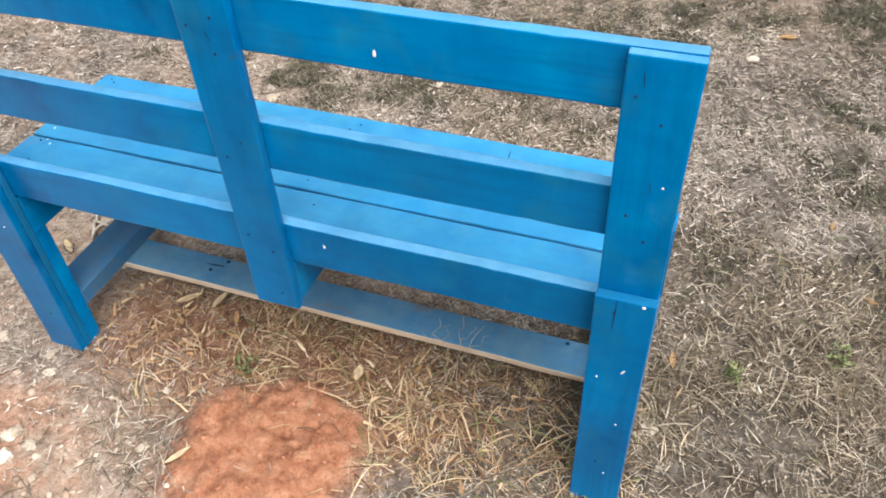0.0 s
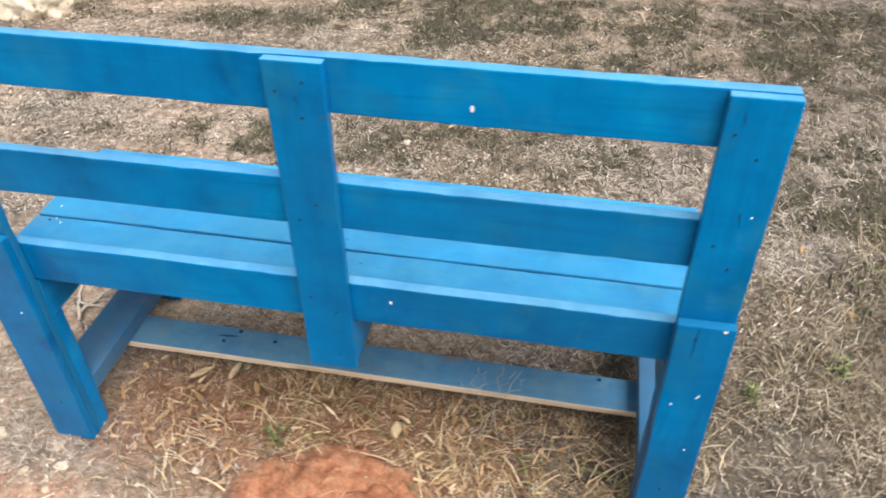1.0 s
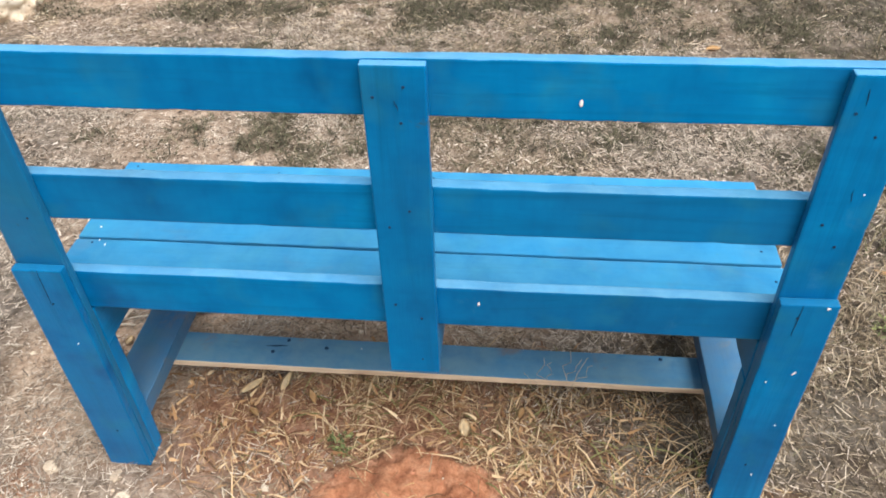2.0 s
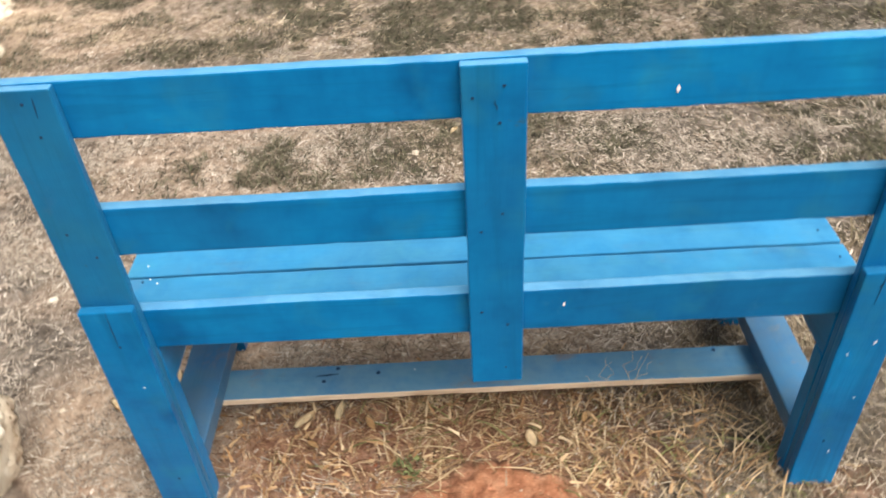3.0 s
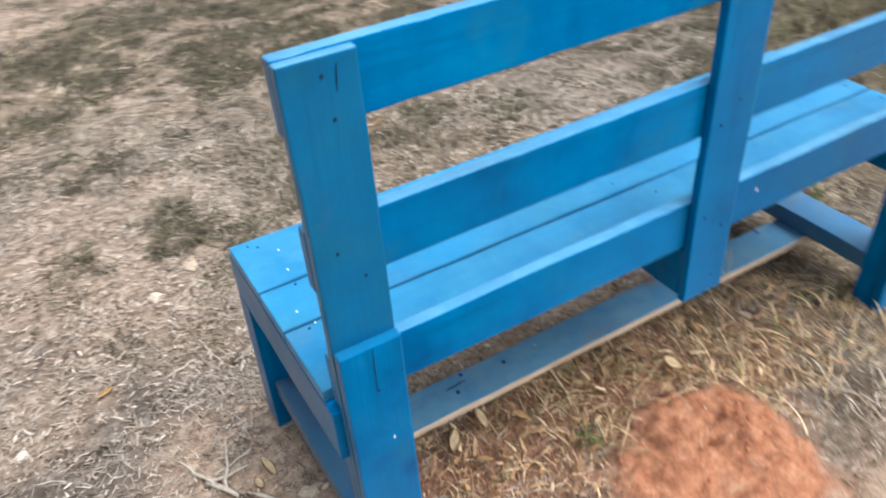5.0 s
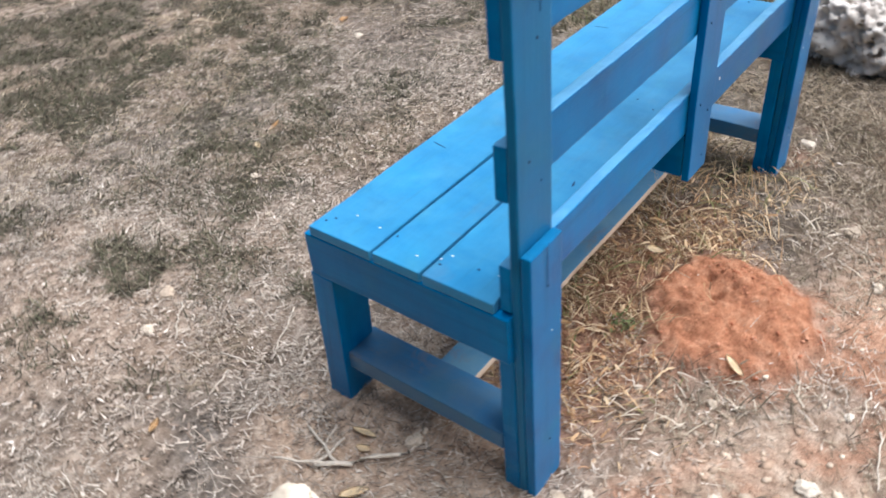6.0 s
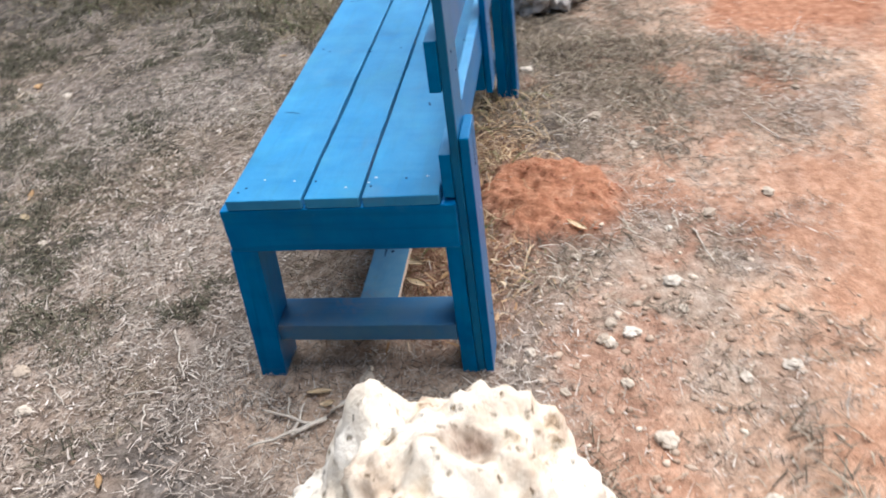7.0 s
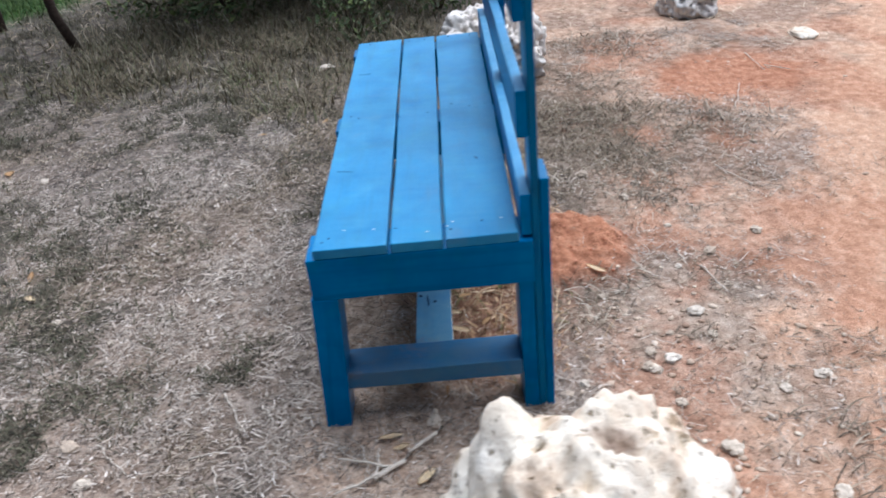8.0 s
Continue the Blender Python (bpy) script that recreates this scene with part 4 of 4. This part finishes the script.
def crack(parent, a, b, facing, wide=0.0016):
    """A dark drying crack, wide in the middle, from a to b."""
    bm = bmesh.new()
    a, b = Vector(a), Vector(b)
    out = Vector((0, 0, 1)) if facing == "up" else Vector((0, -1, 0))
    side = (b - a).cross(out).normalized()
    rows = []
    for i in range(7):
        u = i / 6
        c = a.lerp(b, u) + side * 0.0015 * noise.noise(Vector((u * 4, a.x * 30, a.z * 10)))
        w = wide * math.sin(math.pi * (0.06 + 0.88 * u)) * 0.5
        rows.append([bm.verts.new(c + side * k * w + out * h) for k, h in ((-1, 0), (0, 0.0005), (1, 0))])
    for r, q in zip(rows, rows[1:]):
        for k in range(2):
            bm.faces.new((r[k], r[k + 1], q[k + 1], q[k]))
    ob = part("crack", bm, SCREW, None)
    fix(ob, parent)


def build_marks():
    top, mid_y, leg_y = SEAT + 0.0004, 0.0176, -0.0004
    for x, z in ((0.677, 0.904), (0.635, 0.888), (0.671, 0.849), (0.674, 0.697), (0.642, 0.665), (0.679, 0.368), (0.640, 0.50), (0.682, 0.47)):
        screw(PARTS["upright", 2], x, mid_y, z, "back")
    for x, z in ((1.253, 0.881), (1.287, 0.847), (1.262, 0.70), (1.29, 0.66)):
        screw(PARTS["upright", 1], x, mid_y, z, "back")
    for x, z in ((0.053, 0.865), (0.046, 0.915), (0.03, 0.70), (0.06, 0.655)):
        screw(PARTS["upright", 0], x, mid_y, z, "back")
    for x, z in ((1.268, 0.53), (1.275, 0.14)):
        screw(PARTS["rear", 1], x, leg_y, z, "back")
    for x, z in ((0.047, 0.48), (0.05, 0.12)):
        screw(PARTS["rear", 0], x, leg_y, z, "back")
    seat_marks = ((2, 0.016, 0.441), (2, 1.282, 0.42), (2, 0.03, 0.43), (2, 0.658, 0.434), (2, 0.642, 0.413), (1, 0.046, 0.299), (1, 0.627, 0.306), (1, 0.637, 0.232),
                  (1, 1.28, 0.24), (1, 1.275, 0.29), (0, 0.046, 0.128), (0, 1.289, 0.161), (0, 0.024, 0.19), (0, 0.682, 0.168), (0, 0.656, 0.121), (0, 0.661, 0.08), (0, 1.28, 0.09))
    for k, x, y in seat_marks:
        screw(PARTS["seat", k], x, y, top, "up")
    for k, x, y in ((2, 0.057, 0.402), (2, 0.05, 0.342), (1, 0.022, 0.236), (0, 0.052, 0.185), (0, 0.05, 0.09), (0, 0.036, 0.197)):
        drip(PARTS["seat", k], x, y, top, "up", 0.003, 0.004)
    crack(PARTS["upright", 1], (1.262, 0.0172, 0.893), (1.259, 0.0172, 0.917), "back", 0.0014)
    crack(PARTS["upright", 1], (1.288, 0.0172, 0.742), (1.286, 0.0172, 0.764), "back", 0.0012)
    crack(PARTS["upright", 2], (0.668, 0.0172, 0.868), (0.664, 0.0172, 0.884), "back", 0.0016)
    crack(PARTS["upright", 0], (0.060, 0.0172, 0.895), (0.063, 0.0172, 0.925), "back", 0.0018)
    crack(PARTS["rear", 0], (0.044, -0.0008, 0.48), (0.047, -0.0008, 0.561), "back", 0.0015)
    crack(PARTS["rear", 1], (1.268, -0.0008, 0.49), (1.27, -0.0008, 0.56), "back", 0.0015)
    crack(PARTS["seat", 2], (0.322, 0.405, SEAT + 0.0004), (0.330, 0.440, SEAT + 0.0004), "up", 0.003)
    crack(PARTS["seat", 2], (0.987, 0.40, SEAT + 0.0004), (0.985, 0.435, SEAT + 0.0004), "up", 0.0025)
    crack(PARTS["seat", 0], (0.325, 0.12, SEAT + 0.0004), (0.345, 0.125, SEAT + 0.0004), "up", 0.004)
    crack(PARTS["foot"], (0.28, 0.268, 0.0939), (0.33, 0.272, 0.0939), "up", 0.005)
    drip(PARTS["rail", 2], 0.911, 0.034, 0.877, "back", 0.005, 0.008)
    drip(PARTS["rail", 0], 0.776, 0.034, 0.494, "back", 0.004, 0.006)
    for x, z, w, h, a in ((1.295, 0.402, 0.003, 0.008, 30), (1.256, 0.377, 0.003, 0.004, 0), (1.308, 0.553, 0.006, 0.004, 0), (1.298, 0.263, 0.003, 0.003, 0), (1.292, 0.109, 0.003, 0.004, 0)):
        drip(PARTS["rear", 1], x, leg_y, z, "back", w, h, a)
    drip(PARTS["rear", 0], 0.058, leg_y, 0.38, "back", 0.003, 0.003)
    drip(PARTS["upright", 1], 1.302, mid_y, 0.755, "back", 0.003, 0.002)
    # knots and dark spots of the foot board, drawn as larger screw discs
    for x, y in ((0.328, 0.289), (0.419, 0.271), (1.159, 0.289), (0.30, 0.253)):
        screw(PARTS["foot"], x, y, 0.0939, "up", 0.005)
    drip(PARTS["foot"], 0.499, 0.275, 0.0939, "up", 0.003, 0.003)


build_marks()


# ---- stones, leaves, sticks ----
def ground_z(x, y):
    return float(height(np.array([x]), np.array([y]))[0])


def stone(x, y, size, seed):
    bm = bmesh.new()
    bmesh.ops.create_icosphere(bm, subdivisions=3, radius=1.0)
    off = Vector((seed * 5.1, seed * 2.3, seed * 9.7))
    for v in bm.verts:
        d = v.co.normalized()
        v.co = d * (1 + 0.4 * noise.noise(d * 1.5 + off) + 0.12 * noise.noise(d * 5 + off))
        v.co = Vector((v.co.x * size, v.co.y * size * (0.55 + 0.35 * noise.random()), v.co.z * size * 0.5))
    ob = thing("stone", bm, STONE, "pale limestone stone lying on dry soil", "stone", "loose stones")
    ob.matrix_basis = pose(x, y, ground_z(x, y) + size * 0.2, 0, 0, seed * 47)


STONES = ((-0.014, 1.088, 0.024), (-0.125, 1.015, 0.02), (0.082, 0.889, 0.009), (0.369, 1.127, 0.012), (-0.171, -0.332, 0.024), (0.283, -0.391, 0.021), (0.551, -0.51, 0.02),
          (0.642, -0.671, 0.018), (0.081, -0.243, 0.016), (0.114, -0.289, 0.02), (-0.302, -0.495, 0.022), (0.905, -0.349, 0.017), (0.993, -0.405, 0.016), (2.485, 0.77, 0.035),
          (-0.025, 0.267, 0.019), (1.444, 1.753, 0.022), (1.256, 1.009, 0.014), (0.349, 0.691, 0.012), (-0.012, -0.502, 0.015), (1.205, -0.861, 0.014), (0.022, -0.596, 0.018),
          (0.095, -0.229, 0.017), (0.148, -0.247, 0.016), (0.38, -0.176, 0.013), (0.294, -0.147, 0.009), (0.342, -0.035, 0.009), (0.055, -0.075, 0.014), (0.488, 1.319, 0.014),
          (0.024, -0.031, 0.014), (-0.124, -0.023, 0.018), (-0.484, 0.668, 0.015), (1.448, -0.024, 0.022), (1.083, -0.245, 0.02), (1.355, 0.191, 0.018),
          (0.188, -0.405, 0.014), (-0.058, -0.147, 0.012), (0.208, -0.308, 0.01), (0.488, -0.405, 0.011), (-0.031, -0.27, 0.015), (0.708, -0.434, 0.011))


def dry_leaf(x, y, length, wide, turn, mat, seed, lift=0.006):
    bm = bmesh.new()
    rows, cols = 9, 5
    grid = []
    for i in range(rows):
        u = i / (rows - 1)
        half = wide * 0.5 * math.sin(math.pi * min(1, u * 0.96 + 0.02)) ** (0.75 if mat is PALE_LEAF else 0.9)
        for j in range(cols):
            v = j / (cols - 1) * 2 - 1
            z = 0.07 * wide * abs(v) ** 1.5 + 0.05 * length * math.sin(u * 2.6 + seed) + 0.05 * wide * noise.noise(Vector((u * 4, v * 3, seed)))
            grid.append(bm.verts.new(((u - 0.5) * length, v * half, z)))
    for i in range(rows - 1):
        for j in range(cols - 1):
            bm.faces.new((grid[i * cols + j], grid[(i + 1) * cols + j], grid[(i + 1) * cols + j + 1], grid[i * cols + j + 1]))
    bmesh.ops.solidify(bm, geom=bm.faces[:], thickness=0.0006)
    low = min(v.co.z for v in bm.verts)
    for v in bm.verts:
        v.co.z -= low
    for f in bm.faces:
        f.smooth = True
    pale = mat is PALE_LEAF
    ob = thing("dry_leaf", bm, mat, "pale curled dry leaf on the ground" if pale else "brown curled dry leaf on the ground", "leaf", "fallen leaves")
    ob.matrix_basis = pose(x, y, ground_z(x, y) + lift, 6 * math.sin(seed), 8 * math.cos(seed * 2), turn)


LEAVES = ((1.55, 1.935, 0.075, 0.038, 30, 0), (0.33, 0.219, 0.055, 0.022, 80, 1), (0.255, 0.197, 0.065, 0.022, 55, 1), (0.742, 0.12, 0.045, 0.026, 100, 1), (1.377, 0.386, 0.045, 0.016, 100, 0),
          (-0.185, 0.284, 0.06, 0.022, -35, 1), (-0.068, 0.362, 0.055, 0.018, 100, 1), (-0.097, 0.338, 0.036, 0.018, 95, 1), (0.478, -0.18, 0.06, 0.017, 55, 1),
          (0.40, 0.18, 0.04, 0.015, 120, 0), (0.28, 0.13, 0.035, 0.016, 140, 0),
          (0.86, 0.17, 0.03, 0.014, 75, 0), (0.34, 0.28, 0.04, 0.016, 100, 0), (0.74, 1.5, 0.05, 0.02, 10, 0),
          (0.62, 1.45, 0.045, 0.02, 60, 1), (1.7, 0.95, 0.04, 0.015, 80, 0), (-0.3, 0.75, 0.04, 0.016, 25, 0), (1.78, 0.7, 0.04, 0.018, 150, 0))


def tube(bm, points, radii, sides=7):
    rings = []
    pts = [Vector(p) for p in points]
    for i, p in enumerate(pts):
        d = (pts[min(i + 1, len(pts) - 1)] - pts[max(i - 1, 0)]).normalized()
        u = d.orthogonal().normalized()
        w = d.cross(u)
        rings.append([bm.verts.new(p + (u * math.cos(a) + w * math.sin(a)) * radii[i]) for a in (6.2832 * k / sides for k in range(sides))])
    for r, q in zip(rings, rings[1:]):
        for k in range(sides):
            bm.faces.new((r[k], r[(k + 1) % sides], q[(k + 1) % sides], q[k])).smooth = True
    bm.faces.new(rings[0][::-1])
    bm.faces.new(rings[-1])


def bent(a, b, seed, bow, count=9):
    a, b = Vector(a), Vector(b)
    return [a.lerp(b, i / (count - 1)) + Vector((noise.noise(Vector((i * 0.5, seed, 1))), noise.noise(Vector((i * 0.5, seed, 5))), 0.4 * noise.noise(Vector((i * 0.5, seed, 9))))) * bow for i in range(count)]


def stick(a, b, r0, r1, seed, mat, label, forks=()):
    bm = bmesh.new()
    line = bent(a, b, seed, 0.008)
    tube(bm, line, [r0 + (r1 - r0) * i / 8 for i in range(9)])
    for k, (at, end) in enumerate(forks):
        tube(bm, bent(line[at], end, seed + k + 3, 0.006, 7), [r1 * (1 - 0.08 * i) for i in range(7)])
    bmesh.ops.recalc_face_normals(bm, faces=bm.faces)
    return thing("stick", bm, mat, label, "stick", "fallen sticks")


for i, (x, y, size) in enumerate(STONES):
    stone(x, y, size, i + 1)
for i, (x, y, a, b, turn, pale) in enumerate(LEAVES):
    dry_leaf(x, y, a, b, turn, PALE_LEAF if pale else LEAF, i * 1.3, 0.034 if 0.1 < x < 0.9 and 0.1 < y < 0.3 else 0.008)
stick((-0.186, 0.388, 0.010), (-0.058, 0.250, 0.018), 0.0055, 0.0040, 3, TWIG, "grey bare stick lying beside the bench leg", ((2, (-0.12, 0.47, 0.012)), (1, (-0.215, 0.47, 0.012)), (0, (-0.10, 0.385, 0.012))))
TWIGS = ((0.125, 0.766, -0.03, 0.68), (0.072, 0.665, 0.012, 0.626), (-0.019, 1.02, -0.11, 0.927), (-0.106, 0.739, -0.18, 0.715), (2.10, -1.141, 1.852, -1.135), (1.917, -1.159, 1.823, -1.233),
         (0.571, -0.421, 0.482, -0.427), (0.479, -0.462, 0.34, -0.493), (-0.083, 0.425, -0.164, 0.402), (-0.078, 0.801, -0.054, 0.692), (0.9, -0.75, 1.06, -0.68), (1.5, -0.9, 1.75, -1.0))
for i, (ax, ay, bx, by) in enumerate(TWIGS):
    stick((ax, ay, ground_z(ax, ay) + 0.007), (bx, by, ground_z(bx, by) + 0.009), 0.0022, 0.0013, 5 + i, TWIG, "thin grey twig lying on straw" if ay > 0 else "thin pale twig lying on red soil")


def build_dry_stalk():
    """A dead forked weed that stands up before the foot board."""
    bm = bmesh.new()
    root = Vector((0.935, 0.17, 0.0))
    crown = [(0.87, 0.20, 0.125), (0.90, 0.215, 0.165), (0.96, 0.21, 0.185), (0.985, 0.215, 0.16)]
    for k, tip in enumerate(crown):
        tube(bm, bent(root, tip, k + 11, 0.035, 10), [0.0010 - 0.00005 * i for i in range(10)], 5)
        tube(bm, bent(Vector(tip).lerp(root, 0.35), Vector(tip) + Vector((0.02, 0.01, -0.025)), k + 21, 0.016, 7), [0.0006] * 7, 4)
    thing("dry_weed", bm, STALK, "dead forked weed stalk standing under the bench", "weed")


build_dry_stalk()


# ---- green weeds, shrubs and trees beyond ----
LEAFY = litter("leafy", [(0.0, (0.035, 0.05, 0.02)), (0.5, (0.065, 0.095, 0.035)), (0.85, (0.11, 0.15, 0.05)), (1.0, (0.25, 0.30, 0.09))], 0.6)


def leaf_cloud(bm, centre, radii, count, size, rnd):
    for _ in range(count):
        while True:
            d = Vector((rnd.uniform(-1, 1), rnd.uniform(-1, 1), rnd.uniform(-1, 1)))
            if 0.15 < d.length < 1 and noise.noise(d * 2.3 + Vector(centre)) > -0.12:
                break
        p = Vector(centre) + Vector((d.x * radii[0], d.y * radii[1], d.z * radii[2]))
        if p.z < 0.01:
            p.z = rnd.uniform(0.01, 0.05)
        m = Matrix.Translation(p) @ Euler((rnd.uniform(-1, 1), rnd.uniform(-1, 1), rnd.uniform(0, 6.28))).to_matrix().to_4x4()
        s = size * rnd.uniform(0.6, 1.3)
        pts = ((-s, 0, 0), (-0.2 * s, 0.38 * s, 0.1 * s), (s, 0, -0.1 * s), (-0.2 * s, -0.38 * s, 0.1 * s))
        bm.faces.new([bm.verts.new(m @ Vector(q)) for q in pts])


def shrub(x, y, radius, tall, count, size, seed, label, name="shrub", mat=None):
    rnd = random.Random(seed)
    root = new(name)
    root.location = (x, y, ground_z(x, y))
    tagged(root, label, name, "green undergrowth")
    bm = bmesh.new()
    for k in range(6):
        a = k * 1.05 + rnd.random()
        tube(bm, bent((0, 0, -0.01), (radius * 0.6 * math.cos(a), radius * 0.6 * math.sin(a), tall * 0.75), seed + k, radius * 0.1, 6), [0.02 * radius * (1 - 0.13 * i) for i in range(6)], 5)
    part("stem", bm, BARK, root)
    bm = bmesh.new()
    leaf_cloud(bm, (0, 0, tall * 0.5), (radius, radius, tall * 0.55), count, size, rnd)
    part("foliage", bm, mat or LEAFY, root)


def tree(x, y, lean, tall, seed):
    rnd = random.Random(seed)
    root = new("tree")
    root.location = (x, y, ground_z(x, y))
    tagged(root, "small dark tree with a thin leaning trunk", "tree", "trees beyond the bench")
    bm = bmesh.new()
    top = Vector((lean[0], lean[1], tall))
    line = bent((0, 0, -0.03), top, seed, 0.05, 10)
    line[0] = Vector((0, 0, -0.03))
    tube(bm, line, [0.03 - 0.0015 * i for i in range(10)], 9)
    tips = []
    for k in range(5):
        a = k * 1.3 + seed
        tip = top + Vector((0.8 * math.cos(a), 0.8 * math.sin(a), 0.35 + 0.25 * rnd.random()))
        tube(bm, bent(line[5 + k % 4], tip, seed + k, 0.08, 7), [0.018 - 0.002 * i for i in range(7)], 6)
        tips.append(tip)
    part("trunk", bm, BARK, root)
    bm = bmesh.new()
    for tip in tips + [top + Vector((0, 0, 0.5))]:
        leaf_cloud(bm, tip, (0.6, 0.6, 0.45), 420, 0.05, rnd)
    part("crown", bm, LEAFY, root)


# shrub tops are unseen, made tall so they shade the ground in front
for i, (x, y, r, h, c, s) in enumerate(((3.75, 0.7, 0.6, 1.3, 2600, 0.032), (3.7, 1.5, 0.55, 1.1, 2200, 0.032), (4.5, 0.2, 0.8, 1.6, 2600, 0.04), (4.6, 1.2, 0.8, 1.6, 2600, 0.04), (3.0, 0.66, 0.24, 0.3, 420, 0.018), (3.35, 0.2, 0.35, 0.45, 700, 0.024), (4.0, 2.0, 0.4, 0.25, 500, 0.022))):
    shrub(x, y, r, h, c, s, i + 40, "dark green leafy shrub growing beyond the bench")
for i, (x, y, r, h) in enumerate(((0.484, 0.078, 0.035, 0.03), (1.507, 0.374, 0.022, 0.02), (1.715, 0.488, 0.03, 0.022), (2.35, 1.15, 0.1, 0.06))):
    shrub(x, y, r, h, 60, 0.008, i + 60, "small green weed sprouting from dry soil", "weed", SPROUT)
tree(3.32, 2.33, (0.15, 0.45), 2.0, 3)
tree(3.95, 3.08, (0.1, 0.35), 2.1, 7)
